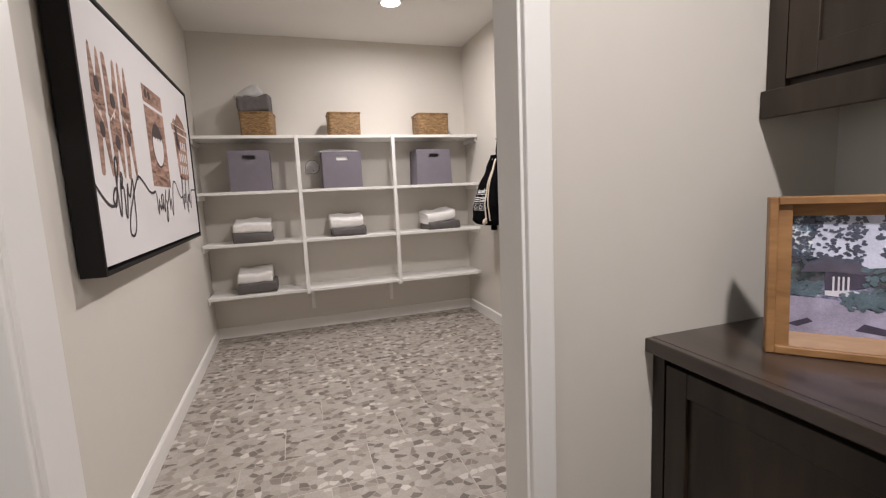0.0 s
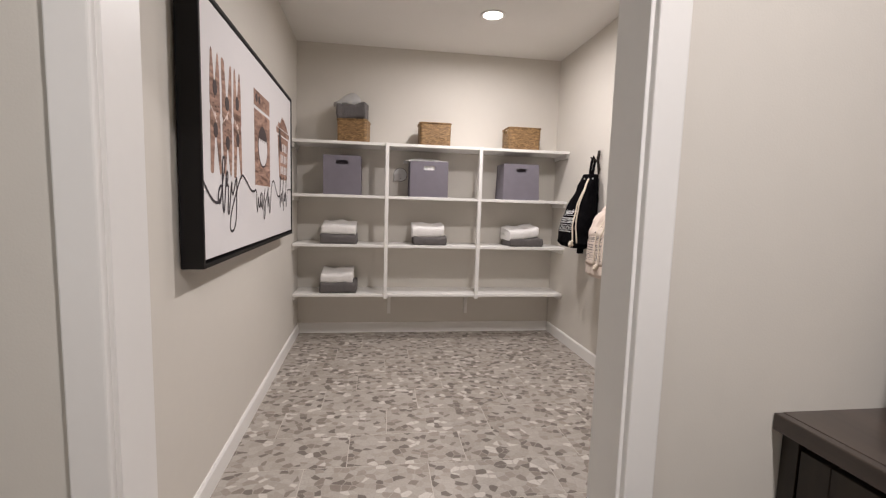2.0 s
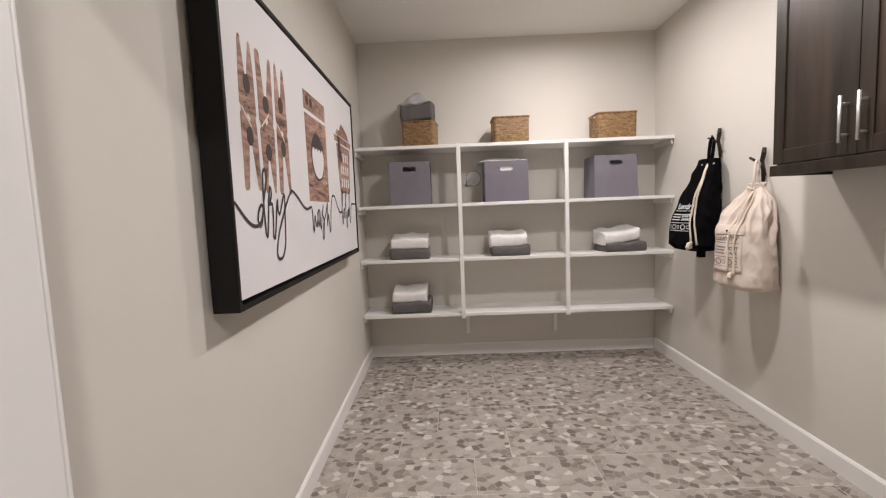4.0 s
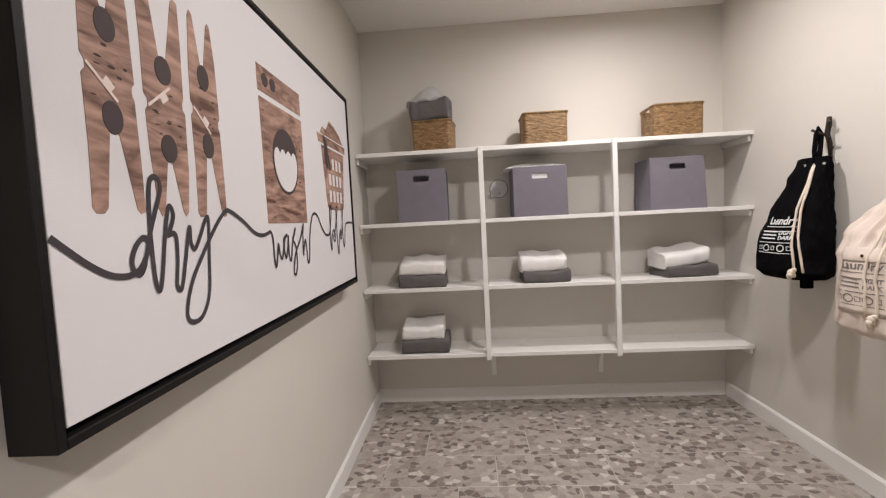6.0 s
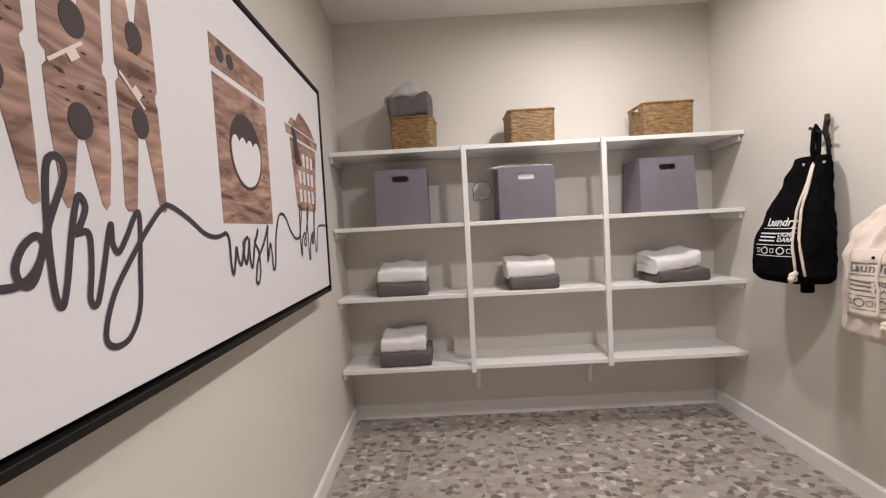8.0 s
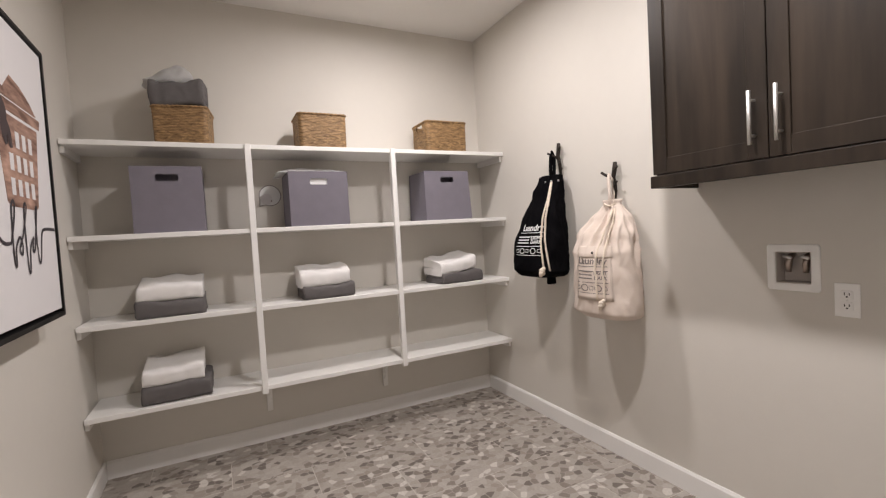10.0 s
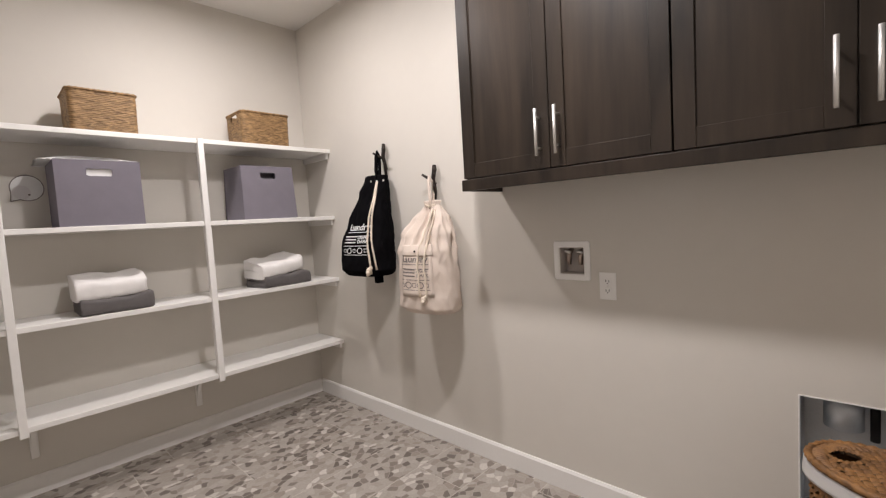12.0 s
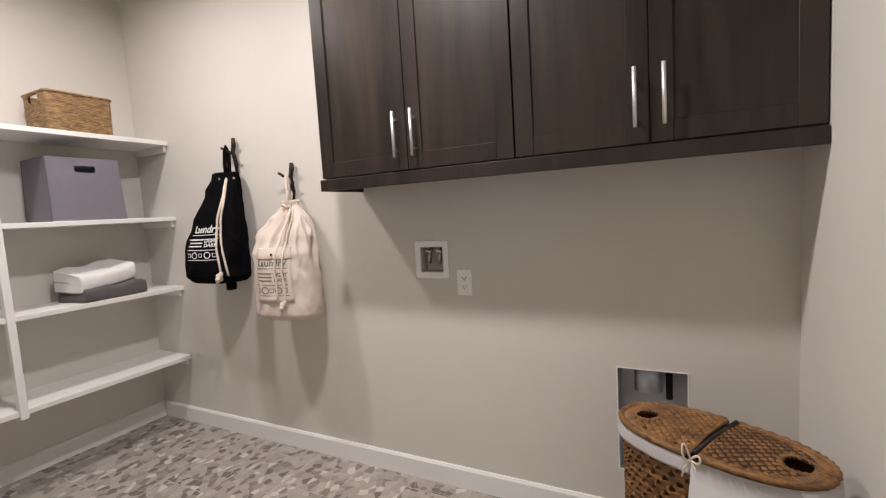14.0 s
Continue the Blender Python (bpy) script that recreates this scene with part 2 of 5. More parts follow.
def setting():
    S = "structure"
    solid("wall_north", box(-0.3, 2.8, 0.0, 0.12, -0.1, H + 0.1), M_WALL, "light warm grey painted wall behind the shelves", "wall", S)
    solid("wall_west", box(-0.12, 0.0, -3.485, 0.0, -0.1, H + 0.1), M_WALL, "light warm grey painted wall behind the sign", "wall", S, LEFT)
    solid("wall_east", wall_with_holes(WR, WR + 0.16, YO, 0.0, (VENT, WBOX)), M_WALL,
          "light warm grey painted wall with a vent recess", "wall", S)
    bm = box(-1.45, DX0 - 0.02, YO, YF, -0.1, H + 0.1)
    box(DX1 + 0.02, WR, YO, YF, -0.1, H + 0.1, bm=bm)
    box(DX0 - 0.02, DX1 + 0.02, YO, YF, DH + 0.02, H + 0.1, bm=bm)
    solid("wall_south", bm, M_WALL, "light warm grey painted wall round the doorway", "wall", S)
    solid("ceiling", box(-0.3, 2.8, YO + 0.01, 0.1, H, H + 0.1), M_CEIL, "flat white painted ceiling", "ceiling", S)
    solid("hall_ceiling", box(-1.5, 2.5, HY, YO + 0.005, H, H + 0.1), M_CEIL, "flat white painted hall ceiling", "ceiling", S)
    wy0, wy1, wz0, wz1 = WIN
    bm = box(HX0 - 0.1, HX0, HY, YO, -0.1, wz0)
    box(HX0 - 0.1, HX0, HY, wy0, wz0, wz1, bm=bm)
    box(HX0 - 0.1, HX0, wy1, YO, wz0, wz1, bm=bm)
    box(HX0 - 0.1, HX0, HY, YO, wz1, H, bm=bm)
    solid("hall_wall_west", bm, M_WALL, "plain grey hall wall with a window", "wall", S)
    w = thing("window_1", "white framed window letting daylight into the hall", "window", kind=S)
    for a in ((wy0, wy0 + 0.05, wz0, wz1), (wy1 - 0.05, wy1, wz0, wz1), (wy0 + 0.05, wy1 - 0.05, wz0, wz0 + 0.05), (wy0 + 0.05, wy1 - 0.05, wz1 - 0.05, wz1)):
        part("window_frame", box(HX0 - 0.09, HX0 - 0.03, *a, 0.002), M_TRIM, w)
    pane = bpy.data.materials.new("window_glass")
    pane.use_nodes = True
    b = pane.node_tree.nodes["Principled BSDF"]
    b.inputs["Transmission Weight"].default_value, b.inputs["Roughness"].default_value, b.inputs["IOR"].default_value = 1.0, 0.05, 1.45
    part("pane", box(HX0 - 0.064, HX0 - 0.058, wy0 + 0.051, wy1 - 0.051, wz0 + 0.051, wz1 - 0.051), pane, w)
    solid("hall_wall_east", box(HX1, HX1 + 0.1, HY, YO, -0.1, H), M_WALL, "plain grey hall wall behind the counter", "wall", S)
    solid("hall_wall_south", box(HX0 - 0.1, HX1 + 0.1, HY - 0.1, HY, -0.1, H), M_WALL, "plain grey wall closing the hall", "wall", S)
    solid("hall_floor", box(HX0 - 0.1, HX1 + 0.1, HY - 0.1, YO + 0.06, -0.1, -0.004), M_HALL, "brown wooden hall floor", "floor", S)
    # door jambs, head, stops and casings
    d = thing("door_1", "white painted door frame with flat casing", "doorway", kind=S)
    part("jamb", box(DX0 - 0.02, DX0, YO - 0.004, YF + 0.004, 0, DH + 0.02, 0.0015), M_TRIM, d)
    part("jamb", box(DX1, DX1 + 0.02, YO - 0.004, YF + 0.004, 0, DH + 0.02, 0.0015), M_TRIM, d)
    part("head_jamb", box(DX0, DX1, YO - 0.004, YF + 0.004, DH, DH + 0.02, 0.0015), M_TRIM, d)
    for y0, y1 in ((YO - 0.02, YO), (YF, YF + 0.02)):
        for x0, x1 in ((DX0 - 0.072, DX0 - 0.008), (DX1 + 0.008, DX1 + 0.072)):
            bm = box(x0, x1, y0, y1, 0, DH + 0.075, 0.004, 2)
            part("casing", bm, M_TRIM, d)
        part("head_casing", box(DX0 - 0.008, DX1 + 0.008, y0, y1, DH + 0.008, DH + 0.074, 0.004, 2), M_TRIM, d)
    # baseboards
    b = thing("baseboard", "white painted baseboard round the room", "baseboard", kind=S)
    part("board", merge(bmesh.new(), bevelled_board(3.44, 0.10, 0.014), LEFT @ pose(0, -3.44, 0)), M_TRIM, b)
    part("board", merge(bmesh.new(), bevelled_board(2.5105, 0.10, 0.014), pose(0.0145, 0, 0, 0, 0, -90)), M_TRIM, b)
    part("board", merge(bmesh.new(), bevelled_board(3.42, 0.10, 0.014), pose(WR, -0.016, 0, 0, 0, 180)), M_TRIM, b)
    part("board", merge(bmesh.new(), bevelled_board(1.14, 0.10, 0.014), pose(2.52, YF, 0, 0, 0, 90)), M_TRIM, b)


M_HALL = wood("hall_wood", (0.11, 0.075, 0.05), (0.2, 0.14, 0.095), (9, 0.8, 9))
setting()


def shelving():
    yf = -0.345
    s = thing("shelf_unit", "white painted built-in shelves with slim front posts", "shelves", kind="")
    for z in SHELF_Z:
        part("shelf", box(0.012, WR - 0.001, yf + 0.004, -0.001, z - 0.026, z, 0.002), M_SHELF, s)
        part("end_cleat", box(WR - 0.02, WR - 0.001, yf + 0.03, -0.002, z - 0.064, z - 0.0265, 0.0015), M_SHELF, s)
        part("end_cleat", merge(bmesh.new(), box(0.001, 0.02, yf + 0.03, -0.004, z - 0.064, z - 0.0265, 0.0015), LEFT), M_SHELF, s)
    # each post is notched over the shelves: a front strip and pieces standing between them
    for x0, x1 in UP:
        bm = box(x0, x1, yf - 0.010, yf + 0.0035, 0.412, SHELF_Z[0] + 0.001, 0.002)
        for lo, hi in zip(SHELF_Z[1:], SHELF_Z):
            box(x0 + 0.0004, x1 - 0.0004, yf + 0.003, yf + 0.028, lo + 0.0003, hi - 0.0263, bm=bm)
        box(x0 + 0.0004, x1 - 0.0004, yf + 0.003, yf + 0.028, 0.4124, SHELF_Z[3] - 0.0263, bm=bm)
        part("post", bm, M_SHELF, s)
    for x in (0.878, 1.655):
        br = bmesh.new()
        box(x - 0.017, x + 0.017, -0.014, -0.001, 0.19, SHELF_Z[3] - 0.027, 0.002, bm=br)
        box(x - 0.017, x + 0.017, -0.26, -0.014, SHELF_Z[3] - 0.040, SHELF_Z[3] - 0.027, 0.002, bm=br)
        curve = [(-0.0145, 0.25), (-0.0145, 0.4145), (-0.19, 0.4145), (-0.17, 0.400), (-0.10, 0.385), (-0.055, 0.350), (-0.035, 0.300), (-0.028, 0.25)]
        prism(curve, 0.020, Matrix(((0, 0, 1, x - 0.010), (1, 0, 0, 0), (0, 1, 0, 0), (0, 0, 0, 1))), bm=br)
        part("bracket", br, M_SHELF, s)


SHELF_Z = (1.817, 1.350, 0.908, 0.455)
UP = ((0.820, 0.852), (1.671, 1.703))
shelving()


def tiles():
    """Floor of large tiles in third bond, over a bed of grout."""
    solid_floor = solid("floor", box(-0.2, 2.7, YO + 0.062, 0.05, -0.1, -0.0012), M_GROUT, "terrazzo-look grey tile floor laid in staggered rows", "floor", "structure")
    px, py, g = 0.603, 0.2985, 0.0022
    shared = {}
    for r in range(-1, 12):
        ya, yb = -0.20 - py * (r + 1), -0.20 - py * r
        ya, yb = max(ya, YO + 0.062), min(yb, 0.0)
        if yb - ya < 0.02:
            continue
        for c in range(-1, 6):
            xa = 0.633 - 0.201 * (r % 3) + px * (c - 1)
            xb = min(xa + px, WR)
            xa = max(xa, 0.0)
            if xb - xa < 0.02:
                continue
            w, d = round(xb - xa - 2 * g, 3), round(yb - ya - 2 * g, 3)
            if (w, d) not in shared:
                shared[w, d] = mesh_of("tile", box(-w / 2, w / 2, -d / 2, d / 2, -0.008, 0, 0.001), M_TILE)
            t = new("tile", shared[w, d])
            t.parent = solid_floor
            t.location = ((xa + xb) / 2, (ya + yb) / 2, 0)


def can_light(x, y):
    c = thing("ceiling_light", "round white recessed ceiling light, switched on", "ceiling light", pose(x, y, H), "recessed lights")
    t = bmesh.new()
    pr = [(0.098, 0), (0.098, -0.004), (0.092, -0.009), (0.076, -0.007), (0.072, 0.0)]
    rings = [[t.verts.new((r * math.cos(k * math.tau / 40), r * math.sin(k * math.tau / 40), z)) for k in range(40)] for r, z in pr]
    for u, v in zip(rings, rings[1:]):
        for k in range(40):
            t.faces.new((u[k], u[(k + 1) % 40], v[(k + 1) % 40], v[k]))
    part("trim_ring", t, M_TRIM, c, smooth=True)
    t = bmesh.new()
    bmesh.ops.create_cone(t, cap_ends=True, segments=40, radius1=0.0715, radius2=0.0715, depth=0.003)
    bmesh.ops.translate(t, verts=t.verts, vec=(0, 0, -0.003))
    part("lens", t, M_GLOW, c, "glowing frosted lens")


def glow():
    m = bpy.data.materials.new("lamp_lens")
    m.use_nodes = True
    b = m.node_tree.nodes["Principled BSDF"]
    b.inputs["Emission Color"].default_value, b.inputs["Emission Strength"].default_value = (1, 0.93, 0.85, 1), 12
    return m


M_GLOW = glow()
for cx, cy, watts in CANS:
    can_light(cx, cy)


# ---- things on the hook side ----
def shaker_door(y0, y1, z0, z1, parent, hinge):
    """A door in the y, z plane whose face looks to -x, with a bar handle near its free edge."""
    r, f = 0.062, 0.0
    bm = box(f, 0.02, y0, y0 + r, z0, z1, 0.0015)
    box(f, 0.02, y1 - r, y1, z0, z1, 0.0015, bm=bm)
    box(f + 0.0005, 0.02, y0 + r, y1 - r, z0, z0 + r, 0.0015, bm=bm)
    box(f + 0.0005, 0.02, y0 + r, y1 - r, z1 - r, z1, 0.0015, bm=bm)
    d = part("door", bm, M_CAB, parent)
    part("panel", box(0.0065, 0.018, y0 + r - 0.004, y1 - r + 0.004, z0 + r - 0.004, z1 - r + 0.004), M_CAB, d)
    hy = y0 + 0.038 if hinge > 0 else y1 - 0.038
    h0 = z0 + 0.046
    bm = tube([(-0.033, hy, h0), (-0.033, hy, h0 + 0.175)], 0.0062, 12)
    for hz in (h0 + 0.03, h0 + 0.145):
        tube([(-0.033, hy, hz), (0.002, hy, hz)], 0.0045, 10, bm=bm)
    part("handle", bm, M_STEEL, d, "brushed steel bar handle", smooth=True)


def wall_cabinet(y0, y1, split):
    x = 2.268
    c = thing("wall_cabinet", "dark brown stained wooden wall cabinet with two doors", "cabinet", pose(x, 0, 0), "wall cabinets")
    z0, z1 = 1.452, 2.39
    bm = box(0.022, WR - x - 0.001, y0 + 0.001, y1 - 0.001, z0 - 0.006, z1, 0.001)
    part("body", bm, M_CAB, c)
    shaker_door(y0 + 0.003, split - 0.0015, z0, z1 - 0.004, c, -1)
    shaker_door(split + 0.0015, y1 - 0.003, z0, z1 - 0.004, c, 1)


CY = (-3.488, -2.647, -1.79)
wall_cabinet(CY[1], CY[2], -2.222)
wall_cabinet(CY[0], CY[1], -3.068)
rail = thing("light_rail", "dark stained wooden rail under the wall cabinets", "trim")
part("front_board", box(2.258, 2.28, CY[0], CY[2] + 0.004, 1.398, 1.446, 0.002), M_CAB, rail)
part("end_board", box(2.2803, 2.535, CY[2] - 0.018, CY[2] + 0.004, 1.398, 1.446, 0.002), M_CAB, rail)


# ---- cloth, baskets and other loose things ----
def jitter(p, amount, scale, seed):
    """A smooth random shift of a point."""
    q = Vector(p) * scale + Vector((seed * 7.31, seed * 3.17, seed * 1.73))
    return Vector(noise.noise_vector(q)) * amount


M_WHITE_TOWEL = material("white_terry", (0.82, 0.80, 0.78), 0.95, vary=0.04, scale=25, bump=0.7, bump_scale=700)
M_GREY_TOWEL = material("grey_terry", (0.128, 0.118, 0.116), 0.95, vary=0.12, scale=25, bump=0.7, bump_scale=700)
M_BIN = material("grey_violet_felt", (0.190, 0.174, 0.205), 0.85, vary=0.07, scale=14, bump=0.35, bump_scale=500)
M_SHEET = material("crumpled_white_liner", (0.86, 0.85, 0.84), 0.45, vary=0.05, scale=12, bump=0.4, bump_scale=60)


def thin_plastic():
    """White film that lets light through."""
    m = material("thin_white_film", (0.88, 0.87, 0.86), 0.4, vary=0.05, scale=12, bump=0.3, bump_scale=60)
    n, l = m.node_tree.nodes, m.node_tree.links
    t, mix = n.new("ShaderNodeBsdfTranslucent"), n.new("ShaderNodeMixShader")
    t.inputs["Color"].default_value = (0.86, 0.85, 0.84, 1)
    mix.inputs[0].default_value = 0.3
    out = n["Material Output"]
    l.new(n["Principled BSDF"].outputs[0], mix.inputs[1]); l.new(t.outputs[0], mix.inputs[2])
    l.new(mix.outputs[0], out.inputs["Surface"])
    return m


M_FILM = thin_plastic()
M_CREAM = material("cream_cotton", (0.67, 0.575, 0.50), 0.9, vary=0.06, scale=14, bump=0.45, bump_scale=90)
M_BLACKCLOTH = material("black_cotton", (0.0045, 0.0043, 0.005), 0.95, vary=0.15, scale=16, bump=0.5, bump_scale=60, shine=0.04)
M_CORD = material("cotton_cord", (0.72, 0.63, 0.52), 0.9, vary=0.1, scale=60, bump=0.6, bump_scale=300)
M_WHITEINK = material("white_print", (0.75, 0.75, 0.75), 0.8)
M_GREYINK = material("grey_print", (0.20, 0.175, 0.165), 0.8)
M_IRON = material("dark_bronze", (0.035, 0.027, 0.022), 0.55, 0.6, vary=0.25, scale=30, bump=0.5, bump_scale=120)
M_PLASTIC = material("white_plastic", (0.90, 0.89, 0.865), 0.35, vary=0.015)
M_ZINC = material("galvanised_sheet", (0.60, 0.63, 0.66), 0.55, 1.0, vary=0.12, scale=10)
M_BRASS = material("valve_brass", (0.46, 0.38, 0.33), 0.35, 0.9, vary=0.15, scale=40)
M_GREYPLATE = material("grey_print_plate", (0.80, 0.80, 0.79), 0.6)


def wicker(name, dark, light, scale):
    """Woven strands, each strand with its own tone."""
    m = wood(name, dark, light, (scale, scale, scale * 3), 0.6, bump=0.4)
    return m


M_SEAGRASS = wicker("seagrass", (0.105, 0.055, 0.020), (0.40, 0.245, 0.108), 24)
M_RATTAN = wicker("brown_rattan", (0.070, 0.030, 0.009), (0.34, 0.165, 0.052), 22)
# rattan darkened to stand in for shade between the lid strands
M_RATTAN_SHADE = wicker("rattan_gap_shade", (0.018, 0.009, 0.004), (0.07, 0.034, 0.013), 22)


def round_rect(w, d, r, n):
    """n points evenly along a rounded rectangle about the origin."""
    pts = []
    for cx, cy, a0 in ((w / 2 - r, d / 2 - r, 0), (-w / 2 + r, d / 2 - r, 90), (-w / 2 + r, -d / 2 + r, 180), (w / 2 - r, -d / 2 + r, 270)):
        for k in range(9):
            a = radians(a0 + 90 * k / 8)
            pts.append(Vector((cx + r * math.cos(a), cy + r * math.sin(a))))
    pts.append(pts[0])
    seg = [(b - a).length for a, b in zip(pts, pts[1:])]
    total, out, i, run = sum(seg), [], 0, 0.0
    for k in range(n):
        s = total * k / n
        while run + seg[i] < s:
            run += seg[i]
            i += 1
        out.append(pts[i].lerp(pts[i + 1], (s - run) / max(seg[i], 1e-9)))
    return out


def woven_wall(loop, rows, row_h, amp, strands, bm, skip=None, flare=0.0, z0=0.0, inner=0.008, over=0.55, gaps=False):
    """Rows of strands woven over and under uprights round a loop of points, with a plain inner face."""
    n, sub = len(loop), 4
    centre = sum(loop, Vector((0, 0))) / n
    grid = []
    for j in range(rows * sub + 1):
        row, f = divmod(j, sub)
        bulge = math.sin(math.pi * f / sub)
        ring = []
        for i, p in enumerate(loop):
            d = (p - centre).normalized()
            phase = math.sin(math.tau * strands * i / n + (math.pi if row % 2 else 0))
            z = z0 + row_h * j / sub
            out = amp * bulge * (1 - over + over * phase) + flare * z + 0.0015 * noise.noise(Vector((p.x * 30, p.y * 30, z * 90)))
            ring.append(bm.verts.new((p.x + d.x * out, p.y + d.y * out, z + 0.0016 * noise.noise(Vector((p.x * 12, p.y * 12, row * 3.1))))))
        grid.append(ring)
    for j in range(rows * sub):
        for i in range(n):
            if skip and skip(loop[i], z0 + row_h * j / sub):
                continue
            if gaps and j % sub in (0, 3) and j > 4 and (2 * strands * i // n + j // sub + (j % sub == 3)) % 2 and 0.2 < (2 * strands * i / n) % 1 < 0.85:
                continue
            bm.faces.new((grid[j][i], grid[j][(i + 1) % n], grid[j + 1][(i + 1) % n], grid[j + 1][i]))
    h = row_h * rows
    lo = [bm.verts.new((*(p - (p - centre).normalized() * inner), z0 + 0.004)) for p in loop]
    ks = [[bm.verts.new((*(p - (p - centre).normalized() * (inner - flare * z)), z0 + z)) for p in loop] for z in (h * 0.25, h * 0.5, h * 0.75, h)]
    for (a, b), zc in zip(zip([lo] + ks, ks), (0.1, 0.4, 0.65, 0.9)):
        for i in range(n):
            if not (skip and skip(loop[i], z0 + h * zc)):
                bm.faces.new((a[i], b[i], b[(i + 1) % n], a[(i + 1) % n]))
    bm.faces.new(lo)
    return bm


def rope_ring(loop, z, r, bm, twist=60, amp=0.25):
    """A thick twisted rim along a loop."""
    n = len(loop)
    pts = [(p.x, p.y, z) for p in loop] + [(loop[0].x, loop[0].y, z)]
    tp = [1 + amp * math.sin(twist * math.tau * i / n) for i in range(n + 1)]
    return tube(pts, r, 7, bm=bm, taper=tp)


def seagrass_basket(x, y, turn, label, w=0.27, d=0.25, h=0.205, hole=0):
    b = thing("storage_basket", label, "basket", pose(x, y, SHELF_Z[0], 0, 0, turn), "baskets on the top shelf")
    loop = round_rect(w - 0.012, d - 0.012, 0.022, 132)
    skip = (lambda p, z: abs(p.y) < 0.045 and p.x * hole > w * 0.4 and 0.145 < z < 0.18) if hole else None
    part("weave", woven_wall(loop, 22, (h - 0.012) / 22, 0.0034, 22, bmesh.new(), skip, 0.02, over=0.3), M_SEAGRASS, b, smooth=True)
    top = round_rect(w - 0.004, d - 0.004, 0.024, 132)
    part("rim", rope_ring(top, h - 0.008, 0.0065, bmesh.new(), 44), M_SEAGRASS, b, smooth=True)
    return b


def folded_towel(name, x, y, z, w, d, h, turn, mat, label, seed, lean=0.0, group="folded towels", layers=2, loose=1.0, rise=0.06):
    """A thick towel folded over at the front: one outer skin with slits between its layers, open at the back and the ends."""
    half, front = d / 2, []
    for k in range(15):
        a = math.pi * (k / 14 - 0.5)
        front.append((-half + h * 0.42 * (1 - abs(math.cos(a)) ** 0.55), h / 2 + math.copysign(abs(math.sin(a)) ** 0.62, math.sin(a)) * h / 2))
    ys = [half - (2 * half - h * 0.42) * k / 8 for k in range(8)]
    outline = [(q, 0.0) for q in ys] + front + [(q, h) for q in reversed(ys)]
    for k in range(layers - 1, 0, -1):
        zz, g, tip = h * k / layers, 0.0022, -half + h * 0.36
        outline += [(half, zz + g), (half * 0.3, zz + g), (tip, zz), (half * 0.3, zz - g), (half, zz - g)]
    bm, nx, rings = bmesh.new(), 30, []
    for i in range(nx + 1):
        fx = i / nx
        px = (fx - 0.5) * w
        near = min(fx, 1 - fx) * w
        pinch = 1 - 0.07 * max(0.0, 1 - near / 0.012)
        ring = []
        for py, pz in outline:
            p = Vector((px, py * (0.5 + 0.5 * pinch), h / 2 + (pz - h / 2) * pinch))
            p += jitter(p, 0.007 * loose, 8, seed) + jitter(p, 0.0028 * loose, 30, seed + 5)
            f = pz / h
            p += jitter(p, 0.012 * max(0.0, loose - 1) * 1.6 * f * f, 24, seed + 9)
            p.z += f * (0.006 * loose * math.sin(fx * 6 + seed) + 0.004 * loose * math.sin(fx * 13 + seed * 2 + py * 20))
            p.x += 0.006 * loose * noise.noise(Vector((f * 3 + seed, py * 9, seed)))
            p.z = max(p.z, 0.0008) + lean * px + rise * f * (py + half)
            ring.append(bm.verts.new(p))
        rings.append(ring)
    n = len(outline)
    for u, v in zip(rings, rings[1:]):
        for k in range(n):
            bm.faces.new((u[k], u[(k + 1) % n], v[(k + 1) % n], v[k]))
    caps = [bm.faces.new(rings[0]), bm.faces.new(rings[-1])]
    for f in caps:
        f.normal_update()
    bmesh.ops.triangulate(bm, faces=caps, ngon_method="EAR_CLIP")
    for f in bm.faces:
        f.smooth = len(f.verts) == 4
    return solid(name, bm, mat, label, "towel", m=pose(x, y, z, 0, 0, turn), group=group)


def towel_pair(x, z, y, w, seed, wx=0.0, gh=0.085, wh=0.082, lean=0.0, ww=None, turn=0.0):
    folded_towel("folded_towel", x, y, z, w, 0.25, gh, turn, M_GREY_TOWEL, "dark grey folded towel lying on a white shelf", seed, layers=2)
    folded_towel("folded_towel", x + wx, y + 0.004, z + gh - 0.004, ww or w * 0.96, 0.235, wh, turn, M_WHITE_TOWEL,
                 "white folded towel on top of a grey towel", seed + 11, lean, rise=0.16)


towel_pair(0.413, SHELF_Z[2], -0.205, 0.315, 1, 0.0)
towel_pair(1.240, SHELF_Z[2], -0.205, 0.305, 2, -0.018, 0.08, 0.086, 0.03, 0.30)
towel_pair(2.155, SHELF_Z[2], -0.205, 0.335, 3, -0.025, 0.078, 0.082, 0.13, 0.30, 6)
towel_pair(0.410, SHELF_Z[3], -0.195, 0.325, 4, -0.012, 0.10, 0.078, 0.02, 0.285)


